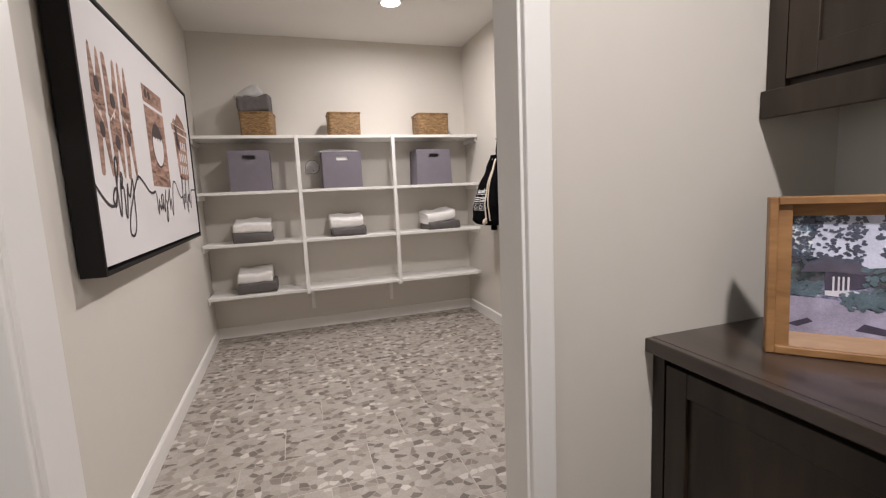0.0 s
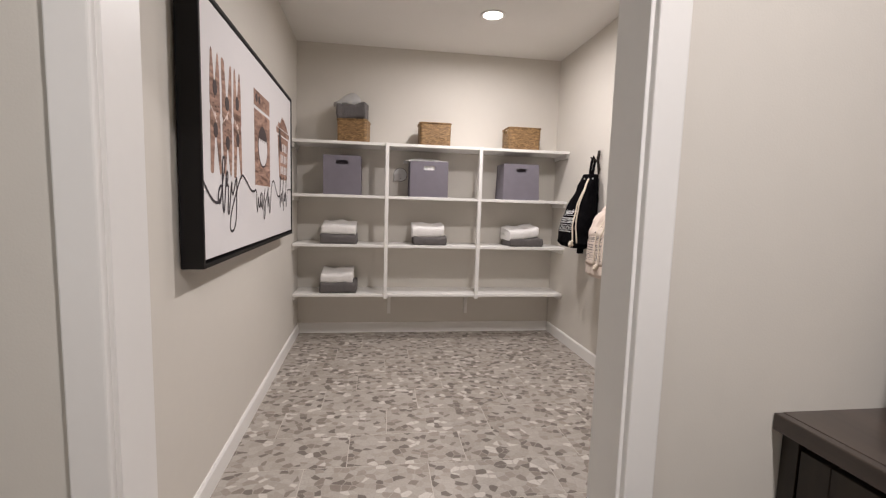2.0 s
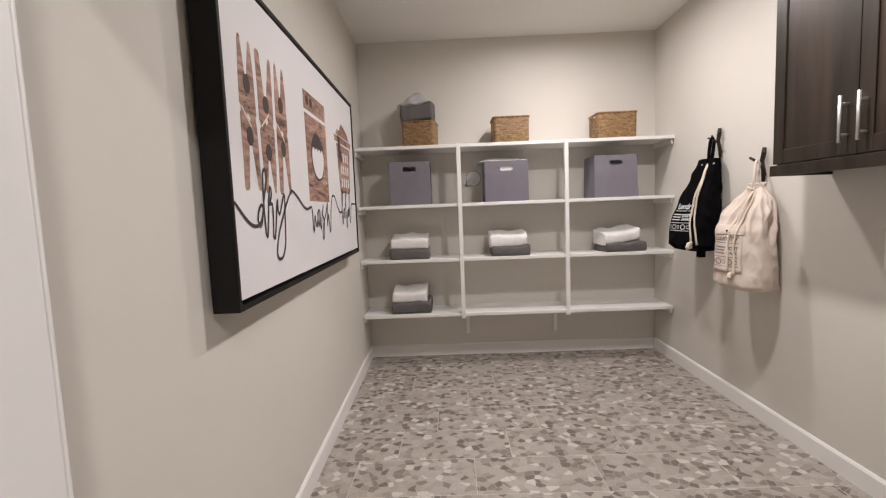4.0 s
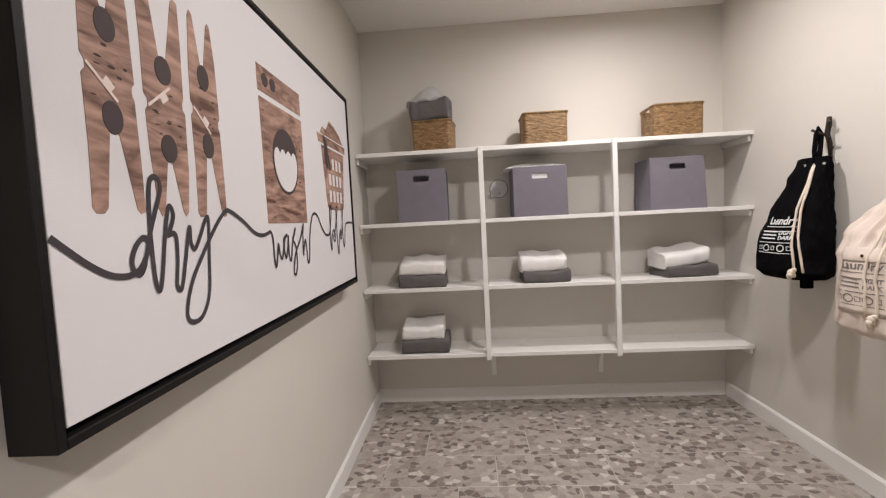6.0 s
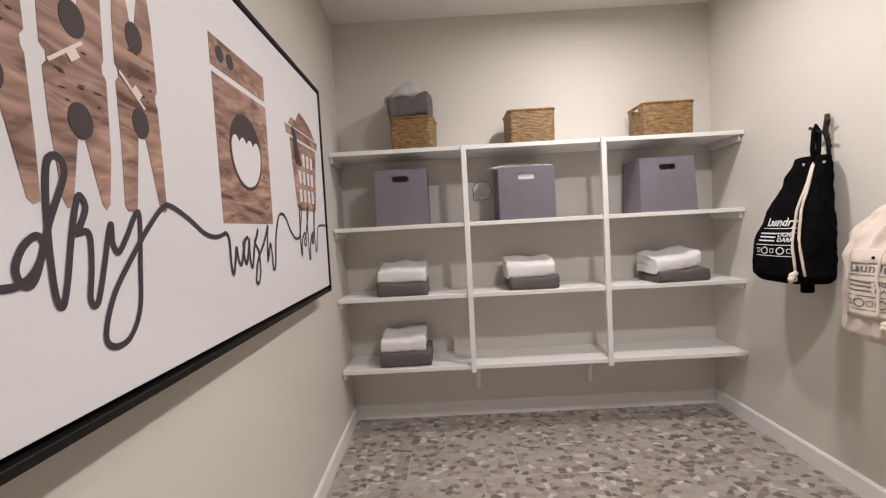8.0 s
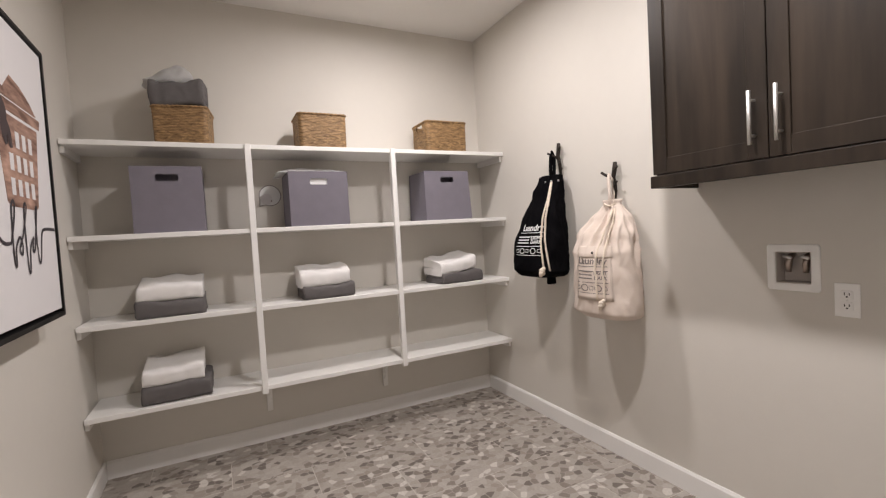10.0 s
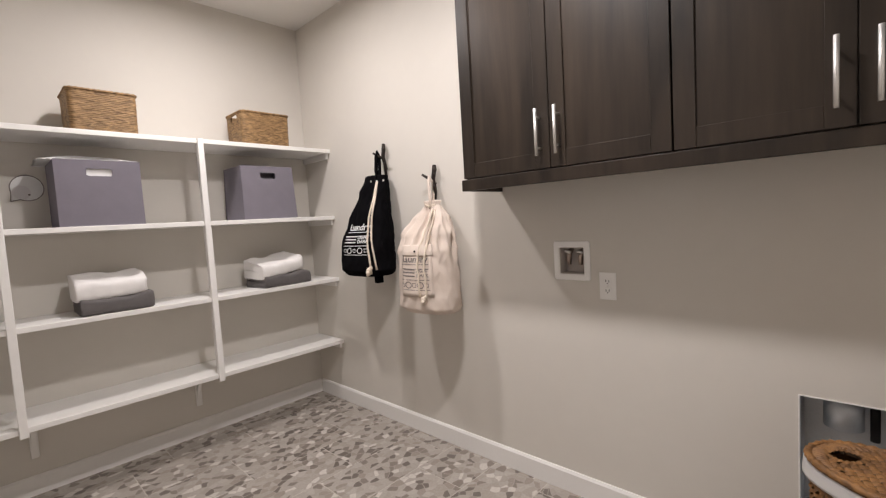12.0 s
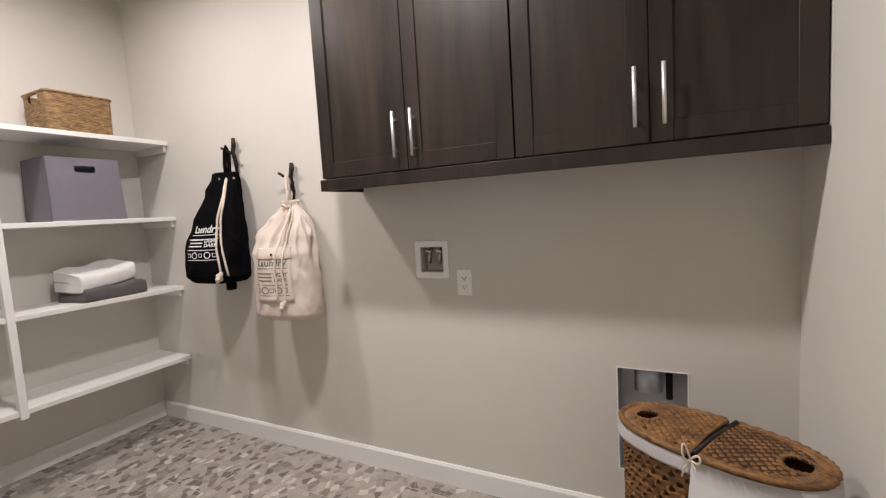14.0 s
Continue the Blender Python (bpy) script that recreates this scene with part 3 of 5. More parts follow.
def storage_bin(x, y, z, w, d, h, turn, label, taper=0.0, lean=0.0):
    """A felt-covered box, open at the top, with a grip slot cut through its front."""
    b = thing("storage_bin", label, "storage bin", pose(x, y, z, 0, 0, turn), "storage bins")
    t = 0.006
    sw, s0, s1 = 0.052, h - 0.078, h - 0.042

    def shaped(bm):
        for v in bm.verts:
            f = v.co.z / h
            v.co.x *= 1 - taper * f
            if v.co.y < 0:
                v.co.y += lean * f
            v.co += jitter(v.co, 0.0015, 7, x)
        return bm

    def panel(yy, slot=True):
        n, bm = 12, bmesh.new()
        us = [-w / 2, -w / 3, -sw, -sw * 0.86, 0, sw * 0.86, sw, w / 3, w / 2]
        zs = [0, h * 0.25, h * 0.5, s0, s0 + 0.006, s1 - 0.006, s1, h]
        for ya, flip in ((yy, False), (yy + t, True)):
            vs = {(i, k): bm.verts.new((u, ya, zz)) for i, u in enumerate(us) for k, zz in enumerate(zs)}
            for i in range(len(us) - 1):
                for k in range(len(zs) - 1):
                    if slot and 2 <= i <= 5 and 3 <= k <= 5:
                        if i in (2, 5) and k in (3, 5):
                            q = [(i, k), (i + 1, k), (i + 1, k + 1), (i, k + 1)]
                            inner = {(2, 3): (3, 4), (5, 3): (5, 4), (2, 5): (3, 5), (5, 5): (5, 5)}[i, k]
                            bm.faces.new([vs[c] for c in q if c != inner])
                        continue
                    bm.faces.new([vs[c] for c in ((i, k), (i + 1, k), (i + 1, k + 1), (i, k + 1))])
        return bm
    part("front_panel", shaped(panel(-d / 2)), M_BIN, b)
    part("back_panel", shaped(panel(d / 2 - t, False)), M_BIN, b)
    for sx in (-1, 1):
        bm = box(min(sx * w / 2, sx * (w / 2 - t)), max(sx * w / 2, sx * (w / 2 - t)), -d / 2 + t, d / 2 - t, 0, h, 0.001)
        part("side_panel", shaped(bm), M_BIN, b)
    part("bottom", box(-w / 2 + t, w / 2 - t, -d / 2 + t, d / 2 - t, 0.001, 0.006), M_BIN, b)
    return b


storage_bin(0.440, -0.175, SHELF_Z[1], 0.325, 0.29, 0.345, 0, "grey-violet fabric storage bin with a grip slot")
storage_bin(1.216, -0.185, SHELF_Z[1], 0.346, 0.29, 0.322, 0, "grey-violet fabric storage bin with a white liner")
storage_bin(2.090, -0.175, SHELF_Z[1], 0.350, 0.29, 0.335, 0, "grey-violet fabric storage bin with slanting sides", 0.045, 0.02)


def crumpled(name, x, y, z, w, d, h, seed, mat, label, category, turn=0.0, droop=0.0, amp=1.0, rise=0.0):
    """A crumpled sheet heaped up with a hollow underside."""
    bm = bmesh.new()
    n = 26
    vs = []
    for j in range(n + 1):
        row = []
        for i in range(n + 1):
            u, v = i / n * 2 - 1, j / n * 2 - 1
            r = max(abs(u), abs(v))
            p = Vector((u * w / 2, v * d / 2, h * (1 - r ** 3) * (1 - rise + rise * min(1.0, 0.62 + 0.55 * u)) - droop * max(0, r - 0.8) * 5))
            p += jitter(p, 0.02 * amp, 14, seed) + jitter(p, 0.010 * amp, 34, seed + 2)
            row.append(bm.verts.new(p))
        vs.append(row)
    for j in range(n):
        for i in range(n):
            bm.faces.new((vs[j][i], vs[j][i + 1], vs[j + 1][i + 1], vs[j + 1][i]))
    low = min(v.co.z for v in bm.verts)
    for v in bm.verts:
        v.co.z -= low
    r = bmesh.ops.solidify(bm, geom=bm.faces[:], thickness=0.002)
    return solid(name, bm, mat, label, category, m=pose(x, y, z, 0, 0, turn), smooth=True)


crumpled("bin_liner", 1.190, -0.175, SHELF_Z[1] + 0.316, 0.405, 0.285, 0.048, 3, M_FILM, "thin white plastic liner spilling over a fabric bin", "liner", droop=-0.014, amp=0.30)
solid("liner_fold", box(-0.0525, 0.0525, -0.001, 0.001, 0, 0.05), M_SHEET, "white liner showing in the slot of a bin", "liner",
      m=pose(1.215, -0.318, SHELF_Z[1] + 0.24))

seagrass_basket(0.535, -0.205, -7, "honey-brown woven seagrass basket with grey cloth on it", 0.265, 0.25, 0.198)
seagrass_basket(1.264, -0.205, 0, "honey-brown woven seagrass basket, empty", 0.288)
seagrass_basket(2.098, -0.205, 0, "honey-brown woven seagrass basket with a grip hole", 0.312, 0.25, 0.205, hole=-1)
folded_towel("folded_blanket", 0.525, -0.205, SHELF_Z[0] + 0.192, 0.25, 0.25, 0.135, -5, M_GREY_TOWEL, "dark grey folded blanket piled on a basket", 21, 0.07, layers=3, loose=1.25, rise=0.10)
crumpled("plastic_bag", 0.475, -0.185, SHELF_Z[0] + 0.322, 0.25, 0.18, 0.135, 8, M_FILM, "crumpled white plastic packaging on a grey blanket", "packaging", rise=1.0, amp=0.7)


def wall_tag():
    """A round printed plate with a pointed speech tail."""
    t = thing("wall_tag", "round pale grey printed speech-bubble tag on the wall", "sign", pose(0.968, -0.004, 1.562, 90, 0, 0))
    out = [(0.062 * math.cos(a), 0.062 * math.sin(a)) for a in (math.tau * k / 40 for k in range(40)) if not 3.6 < a < 4.1]
    i = next(k for k, p in enumerate(out) if p[0] < 0 and p[1] < -0.04)
    out.insert(i, (-0.062, -0.064))
    part("plate", prism(out, 0.003), M_GREYPLATE, t)
    part("border", prism([(x * 1.07, y * 1.07) for x, y in out], 0.0018), M_GREYINK, t, "thin dark border")
    inner = [(0.035 * math.cos(a) - 0.022, 0.035 * math.sin(a) - 0.022) for a in (math.tau * k / 24 for k in range(24))]
    part("print", prism(inner, 0.0038), M_CANVAS, t)
    part("dot", prism([(0.005 * math.cos(a) + 0.006, 0.005 * math.sin(a) - 0.034) for a in (math.tau * k / 10 for k in range(10))], 0.0045), M_GREYINK, t)


wall_tag()


# ---- laundry bags on branch hooks ----
def branch_hook(y, z, label, turn=0):
    h = thing("wall_hook", label, "hook", pose(WR, y, z, turn, 0, 0), "branch hooks")
    stem = [(-0.012, 0.0, -0.13), (-0.018, -0.004, -0.07), (-0.026, 0.002, -0.02), (-0.022, -0.004, 0.03), (-0.02, -0.002, 0.058)]
    part("stem", tube(stem, 0.012, 9, taper=(0.7, 0.9, 1.0, 1.05, 0.85)), M_IRON, h, smooth=True)
    part("twig", tube([(-0.026, 0.0, -0.03), (-0.05, 0.022, -0.012), (-0.066, 0.046, 0.006)], 0.0085, 8, taper=(1, 0.95, 0.8)), M_IRON, h, smooth=True)
    part("twig", tube([(-0.024, -0.002, 0.012), (-0.034, -0.02, 0.02), (-0.038, -0.034, 0.034)], 0.007, 8, taper=(1, 0.9, 0.7)), M_IRON, h, smooth=True)
    part("twig", tube([(-0.02, 0.0, -0.055), (-0.038, -0.026, -0.05), (-0.044, -0.04, -0.042)], 0.006, 8, taper=(1, 0.9, 0.7)), M_IRON, h, smooth=True)
    part("knob", tube([(-0.012, 0.002, -0.09), (-0.001, 0.002, -0.09)], 0.009, 8), M_IRON, h, smooth=True)
    return h


def lerp_profile(prof, z):
    """Radius and centre of a bag at height z, from rows of z, radius, x, y."""
    if z <= prof[0][0]:
        return prof[0][1:]
    for a, b in zip(prof, prof[1:]):
        if z <= b[0]:
            f = (z - a[0]) / (b[0] - a[0])
            f = f * f * (3 - 2 * f) * 0.5 + f * 0.5
            return tuple(p + (q - p) * f for p, q in zip(a[1:], b[1:]))
    return prof[-1][1:]


def bag_point(prof, ang, z, seed, pleats, off=0.0):
    r, cx, cy = lerp_profile(prof, z)
    top, low = prof[-1][0], prof[0][0]
    f = (z - low) / (top - low)
    a = radians(ang)
    gather = max(0, f - (0.3 if pleats < 12 else 0.42)) / (0.7 if pleats < 12 else 0.58)
    crease = 1 - 3.4 * abs(noise.noise(Vector((math.cos(a) * 2.6 + 0.5 * z, math.sin(a) * 2.6, seed + z * 3.5))))
    fine = 1 - 2 * abs(math.sin(pleats * a / 2 + 1.6 * math.sin(3 * a + seed)))
    rr = r * (1 + gather * ((0.12 if pleats < 12 else 0.46) * crease + 0.02 * fine))
    rr += 0.013 * noise.noise(Vector((math.cos(a) * 1.8, math.sin(a) * 1.8, z * 5 + seed)))
    rr += 0.0085 * (1 - 2.4 * abs(noise.noise(Vector((math.cos(a) * 2.5 + z * 6, math.sin(a) * 2.5, z * 8 - seed)))))
    rr += 0.0040 * (1 - 2.4 * abs(noise.noise(Vector((math.cos(a) * 6 - z * 9, math.sin(a) * 6, z * 14 + seed)))))
    sx = 0.68
    p = Vector((cx + (rr + off) * math.cos(a) * sx, cy + (rr + off) * math.sin(a), z))
    p.x = min(p.x, WR - 0.006 + off * 0.0)
    return p


def bag_body(prof, seed, pleats, open_top=True):
    bm = bmesh.new()
    na, nz = 120, 76
    low, top = prof[0][0], prof[-1][0]
    rings = [[bm.verts.new(bag_point(prof, 360 * k / na, low + (top - low) * j / nz, seed, pleats)) for k in range(na)] for j in range(nz + 1)]
    for u, v in zip(rings, rings[1:]):
        for k in range(na):
            bm.faces.new((u[k], u[(k + 1) % na], v[(k + 1) % na], v[k]))
    r, cx, cy = lerp_profile(prof, low)
    prev = rings[0]
    for f, dz in ((0.9, -0.012), (0.6, -0.02), (0.25, -0.022)):
        nxt = [bm.verts.new((cx + (v.co.x - cx) * f, cy + (v.co.y - cy) * f, low + dz)) for v in rings[0]]
        for k in range(na):
            bm.faces.new((prev[k], prev[(k + 1) % na], nxt[(k + 1) % na], nxt[k]))
        prev = nxt
    bm.faces.new(prev)
    r, cx, cy = lerp_profile(prof, top)
    prev = rings[-1]
    for f, dz in ((0.86, 0.002), (0.7, -0.03), (0.3, -0.06)):
        nxt = [bm.verts.new((cx + (v.co.x - cx) * f, cy + (v.co.y - cy) * f, top + dz)) for v in rings[-1]]
        for k in range(na):
            bm.faces.new((prev[k], prev[(k + 1) % na], nxt[(k + 1) % na], nxt[k]))
        prev = nxt
    bm.faces.new(prev)
    return bm


def wrap(bm, prof, ang, z, seed, pleats, r, off):
    """Lays a flat bmesh (x across, y up) round a bag; its depth stays outside."""
    for v in bm.verts:
        v.co = bag_point(prof, ang + math.degrees(v.co.x / r), z + v.co.y, seed, pleats, off + v.co.z)
    return bm


def patch(w, h, depth=0.003, n=10, cx=0.0, cy=0.0):
    bm = bmesh.new()
    top = [[bm.verts.new((cx + w * (i / n - 0.5), cy + h * (j / n - 0.5), depth)) for i in range(n + 1)] for j in range(n + 1)]
    for j in range(n):
        for i in range(n):
            bm.faces.new((top[j][i], top[j][i + 1], top[j + 1][i + 1], top[j + 1][i]))
    edge = [e for e in bm.edges if e.is_boundary]
    r = bmesh.ops.extrude_edge_only(bm, edges=edge)
    for v in r["geom"]:
        if isinstance(v, bmesh.types.BMVert):
            v.co.z = 0
    return bm


def lettering(text, size, shear=0.0, bold=0.0):
    """Letters of the built-in font as a bmesh, centred, x across and y up."""
    c = bpy.data.curves.new("letters", "FONT")
    c.body, c.size, c.shear, c.extrude, c.align_x, c.offset, c.resolution_u = text, size, shear, 0.0006, "CENTER", bold, 3
    ob = bpy.data.objects.new("letters", c)
    scene.collection.objects.link(ob)
    me = bpy.data.meshes.new_from_object(ob.evaluated_get(bpy.context.evaluated_depsgraph_get()))
    bm = bmesh.new()
    bm.from_mesh(me)
    bpy.data.objects.remove(ob), bpy.data.meshes.remove(me), bpy.data.curves.remove(c)
    return bm


def bag_print(bag, prof, ang, z, seed, pleats, r, ink, width, off):
    """The printed block: a word, rules, small lines and a row of care signs."""
    def put(name, bm, dy):
        part(name, wrap(bm, prof, ang, z + dy, seed, pleats, r, off), ink, bag)
    put("printed_word", lettering("Laundry", width * 0.29, 0.1, 0.0009), 0.04)
    for k, dy in enumerate((0.028, 0.006, -0.05, -0.102)):
        put("printed_rule", patch(width, 0.0032, 0.0008, 8), dy)
    for k in range(3):
        put("printed_line", patch(width * 0.52, 0.0065, 0.0008, 8, -width * 0.22), 0.016 - 0.0 - 0.017 * k - 0.012)
    for text, dy in (("LIGHT", -0.010), ("DARK", -0.034)):
        bm = lettering(text, width * 0.14, 0.1, 0.0007)
        bmesh.ops.translate(bm, verts=bm.verts, vec=(width * 0.28, 0, 0))
        put("printed_word", bm, dy)
    for k in range(5):
        bm = bmesh.new()
        s, hole = 0.0150 + 0.003 * (k % 2), 0.74
        m = 14 if k % 2 else 4
        ring = [(math.cos(math.tau * (i + 0.5) / m), math.sin(math.tau * (i + 0.5) / m)) for i in range(m)]
        o = [bm.verts.new((x * s + (k - 2) * width * 0.2, y * s, 0.0008)) for x, y in ring]
        q = [bm.verts.new((x * s * hole + (k - 2) * width * 0.2, y * s * hole, 0.0008)) for x, y in ring]
        for i in range(m):
            bm.faces.new((o[i], o[(i + 1) % m], q[(i + 1) % m], q[i]))
        put("printed_sign", bm, -0.077)


def knot(p, r, bm):
    for k in range(5):
        t = bmesh.new()
        bmesh.ops.create_icosphere(t, subdivisions=2, radius=r * (1.0, 0.8, 0.75, 0.7, 0.6)[k])
        off = Vector(((0, 0, 0), (0.6, 0.3, -0.9), (-0.7, -0.2, -0.8), (0.3, -0.5, 0.7), (-0.3, 0.4, -1.6))[k]) * r
        merge(bm, t, Matrix.Translation(Vector(p) + off))
    return bm


def black_bag():
    prof = ((0.985, 0.176, 2.414, -0.880), (1.010, 0.194, 2.402, -0.880), (1.15, 0.187, 2.406, -0.880), (1.30, 0.150, 2.430, -0.890), (1.45, 0.102, 2.455, -0.914), (1.565, 0.068, 2.472, -0.926))
    b = thing("laundry_bag", "black cotton drawstring laundry bag hanging on a branch hook", "laundry bag", group="laundry bags")
    part("body", bag_body(prof, 2, 11), M_BLACKCLOTH, b, smooth=True)
    hang = [(2.46, -0.945, 1.53), (2.46, -0.94, 1.60), (2.475, -0.93, 1.68), (2.488, -0.925, 1.712), (2.50, -0.93, 1.68), (2.48, -0.95, 1.60), (2.47, -0.955, 1.54)]
    part("strap", tube(hang, 0.011, 8), M_BLACKCLOTH, b, smooth=True)
    for da, dz in ((-3, 0.0), (4, 0.006)):
        pts = [bag_point(prof, 226 + da * (0.4 + k / 9) - 6 * math.sin(k / 3), 1.525 - (0.505 + dz) * k / 12, 2, 11, 0.008) for k in range(13)]
        part("cord", tube(pts, 0.0058, 8), M_CORD, b, "natural cotton cord", smooth=True)
    part("knot", knot(bag_point(prof, 222, 1.015, 2, 11, 0.014), 0.017, bmesh.new()), M_CORD, b, "knotted cord end", smooth=True)
    part("tab", box(2.37, 2.42, -0.995, -0.965, 0.925, 0.995, 0.006, 2), M_BLACKCLOTH, b)
    for a in (195, 224, 252):
        p = bag_point(prof, a, 1.53, 2, 11, 0.001)
        part("eyelet", tube([p, p + Vector((math.cos(radians(a)), math.sin(radians(a)), 0)) * 0.003], 0.006, 10), M_STEEL, b)
    bag_print(b, prof, 191, 1.205, 2, 11, 0.165, M_WHITEINK, 0.185, 0.003)


def cream_bag():
    prof = ((0.812, 0.174, 2.418, -1.400), (0.824, 0.186, 2.408, -1.397), (0.98, 0.182, 2.410, -1.386), (1.12, 0.170, 2.416, -1.380), (1.20, 0.142, 2.430, -1.380), (1.29, 0.088, 2.454, -1.386), (1.345, 0.042, 2.464, -1.39), (1.36, 0.031, 2.468, -1.389), (1.382, 0.036, 2.470, -1.388))
    b = thing("laundry_bag", "cream cotton drawstring laundry bag hanging on a branch hook", "laundry bag", group="laundry bags")
    part("body", bag_body(prof, 5, 13), M_CREAM, b, smooth=True)
    hang = [(2.44, -1.40, 1.34), (2.458, -1.385, 1.42), (2.478, -1.362, 1.49), (2.492, -1.352, 1.517), (2.505, -1.362, 1.49), (2.485, -1.385, 1.42), (2.47, -1.39, 1.35)]
    part("strap", tube(hang, 0.008, 8), M_CREAM, b, smooth=True)
    part("collar", tube([(*(Vector((2.46, -1.39)) + 0.034 * Vector((math.cos(a), math.sin(a)))), 1.358 + 0.006 * math.sin(3 * a)) for a in (math.tau * k / 20 for k in range(21))], 0.0045, 8), M_CORD, b, smooth=True)
    part("pocket", wrap(patch(0.18, 0.21, 0.004), prof, 189, 1.0, 5, 13, 0.155, 0.002), M_CREAM, b, smooth=True)
    f = part("flap", wrap(patch(0.195, 0.055, 0.006), prof, 189, 1.13, 5, 13, 0.155, 0.004), M_CREAM, b, smooth=True)
    p = bag_point(prof, 189, 1.125, 5, 13, 0.010)
    part("button", tube([p, p + Vector((-0.004, -0.001, 0))], 0.006, 10), M_IRON, f)
    for a0, a1, ln in ((216, 192, 0.44), (227, 204, 0.455)):
        pts = [bag_point(prof, a0 + (a1 - a0) * math.sin(math.pi * k / 22) + (4 if k > 8 else 0), 1.335 - ln * k / 12, 5, 13, 0.013) for k in range(13)]
        part("cord", tube(pts, 0.0055, 8), M_CORD, b, "natural cotton cord", smooth=True)
    part("knot", knot(bag_point(prof, 203, 0.885, 5, 13, 0.016), 0.015, bmesh.new()), M_CORD, b, "knotted cord end", smooth=True)
    bag_print(b, prof, 187, 1.030, 5, 13, 0.165, M_GREYINK, 0.165, 0.0075)


branch_hook(-0.95, 1.70, "dark bronze branch-shaped hook holding the black bag")
branch_hook(-1.365, 1.522, "dark bronze branch-shaped hook holding the cream bag", 4)
black_bag()
cream_bag()


# ---- service boxes in the hook-side wall ----
def valve_box():
    y0, y1, z0, z1 = WBOX
    b = thing("washer_valve_box", "white recessed washer valve box in the wall", "valve box", pose(WR, 0, 0))
    e, f = 0.027, -0.006
    bm = bmesh.new()
    loops = []
    for x, g in ((0.0, e), (f + 0.002, e), (f, e - 0.003), (f, 0.004), (f + 0.002, 0.0), (0.0, 0.0)):
        pts = round_rect(y1 - y0 + 2 * g, z1 - z0 + 2 * g, 0.002 + g * 0.22, 64)
        loops.append([bm.verts.new((x, (y0 + y1) / 2 + p.x, (z0 + z1) / 2 + p.y)) for p in pts])
    for u, v in zip(loops, loops[1:]):
        for k in range(64):
            bm.faces.new((u[k], u[(k + 1) % 64], v[(k + 1) % 64], v[k]))
    part("face_frame", bm, M_PLASTIC, b)
    t = 0.003
    bm = box(0, 0.060, y0, y0 + t, z0, z1)
    box(0, 0.060, y1 - t, y1, z0, z1, bm=bm)
    box(0, 0.060, y0 + t, y1 - t, z0, z0 + t, bm=bm)
    box(0, 0.060, y0 + t, y1 - t, z1 - t, z1, bm=bm)
    box(0.057, 0.060, y0 + t, y1 - t, z0 + t, z1 - t, bm=bm)
    part("tray", bm, M_TRAY, b)
    for k, yy in enumerate((y1 - 0.032, y0 + 0.028)):
        v = part("valve", tube([(0.055, yy, z1 - 0.012), (0.03, yy, z1 - 0.026), (0.024, yy, z1 - 0.046), (0.024, yy, z1 - 0.078)], 0.011, 10, taper=(1, 1.1, 1.1, 0.8)), M_BRASS, b, smooth=True)
        part("lever", tube([(0.016, yy + 0.014, z1 - 0.018), (0.012, yy - 0.014, z1 - 0.024)], 0.006, 8), M_STEEL, v, "steel lever", smooth=True)


def outlet():
    y0, y1, z0, z1 = -2.345, -2.275, 0.908, 1.022
    o = thing("power_outlet", "white double power outlet with cover plate", "outlet", pose(WR, 0, 0))
    part("plate", box(-0.005, -0.0005, y0, y1, z0, z1, 0.002, 2), M_PLASTIC, o)
    yc, zc = (y0 + y1) / 2, (z0 + z1) / 2
    for dz in (-0.0195, 0.0195):
        s = part("socket", box(-0.0065, -0.004, yc - 0.0165, yc + 0.0165, zc + dz - 0.014, zc + dz + 0.014, 0.001), M_PLASTIC, o)
        for dy in (-0.0065, 0.0065):
            part("slot", box(-0.0068, -0.006, yc + dy - 0.0013, yc + dy + 0.0013, zc + dz - 0.002, zc + dz + 0.007), M_BLACK, s)
        part("slot", box(-0.0068, -0.006, yc - 0.0025, yc + 0.0025, zc + dz - 0.0095, zc + dz - 0.005), M_BLACK, s)
    part("screw", tube([(-0.0068, yc, zc), (-0.004, yc, zc)], 0.003, 10), M_STEEL, o)


def dryer_vent():
    y0, y1, z0, z1 = VENT
    v = thing("dryer_vent_box", "recessed galvanised dryer vent box with a duct stub", "vent box", pose(WR, 0, 0))
    t = 0.002
    bm = box(0, 0.13, y0, y0 + t, z0, z1)
    box(0, 0.13, y1 - t, y1, z0, z1, bm=bm)
    box(0, 0.13, y0 + t, y1 - t, z0, z0 + t, bm=bm)
    box(0, 0.13, y0 + t, y1 - t, z1 - t, z1, bm=bm)
    box(0.128, 0.13, y0 + t, y1 - t, z0 + t, z1 - t, bm=bm)
    part("tray", bm, M_ZINC, v)
    e = 0.0035
    bm = box(-0.002, 0, y0 - e, y0, z0 - e, z1 + e)
    box(-0.002, 0, y1, y1 + e, z0 - e, z1 + e, bm=bm)
    box(-0.002, 0, y0, y1, z0 - e, z0, bm=bm)
    box(-0.002, 0, y0, y1, z1, z1 + e, bm=bm)
    part("flange", bm, M_PLASTIC, v, "thin white flange")
    part("duct", tube([(0.068, y1 - 0.105, z1 - 0.003), (0.068, y1 - 0.105, z1 - 0.10)], 0.05, 24), M_ZINC, v, smooth=True)
    part("gas_pipe", tube([(0.07, y0 + 0.06, z1 - 0.003), (0.07, y0 + 0.06, z1 - 0.13)], 0.012, 12), M_BLACK, v, "black pipe", smooth=True)


M_TRAY = material("valve_tray_plastic", (0.55, 0.50, 0.46), 0.5, vary=0.08)
valve_box()
outlet()
dryer_vent()


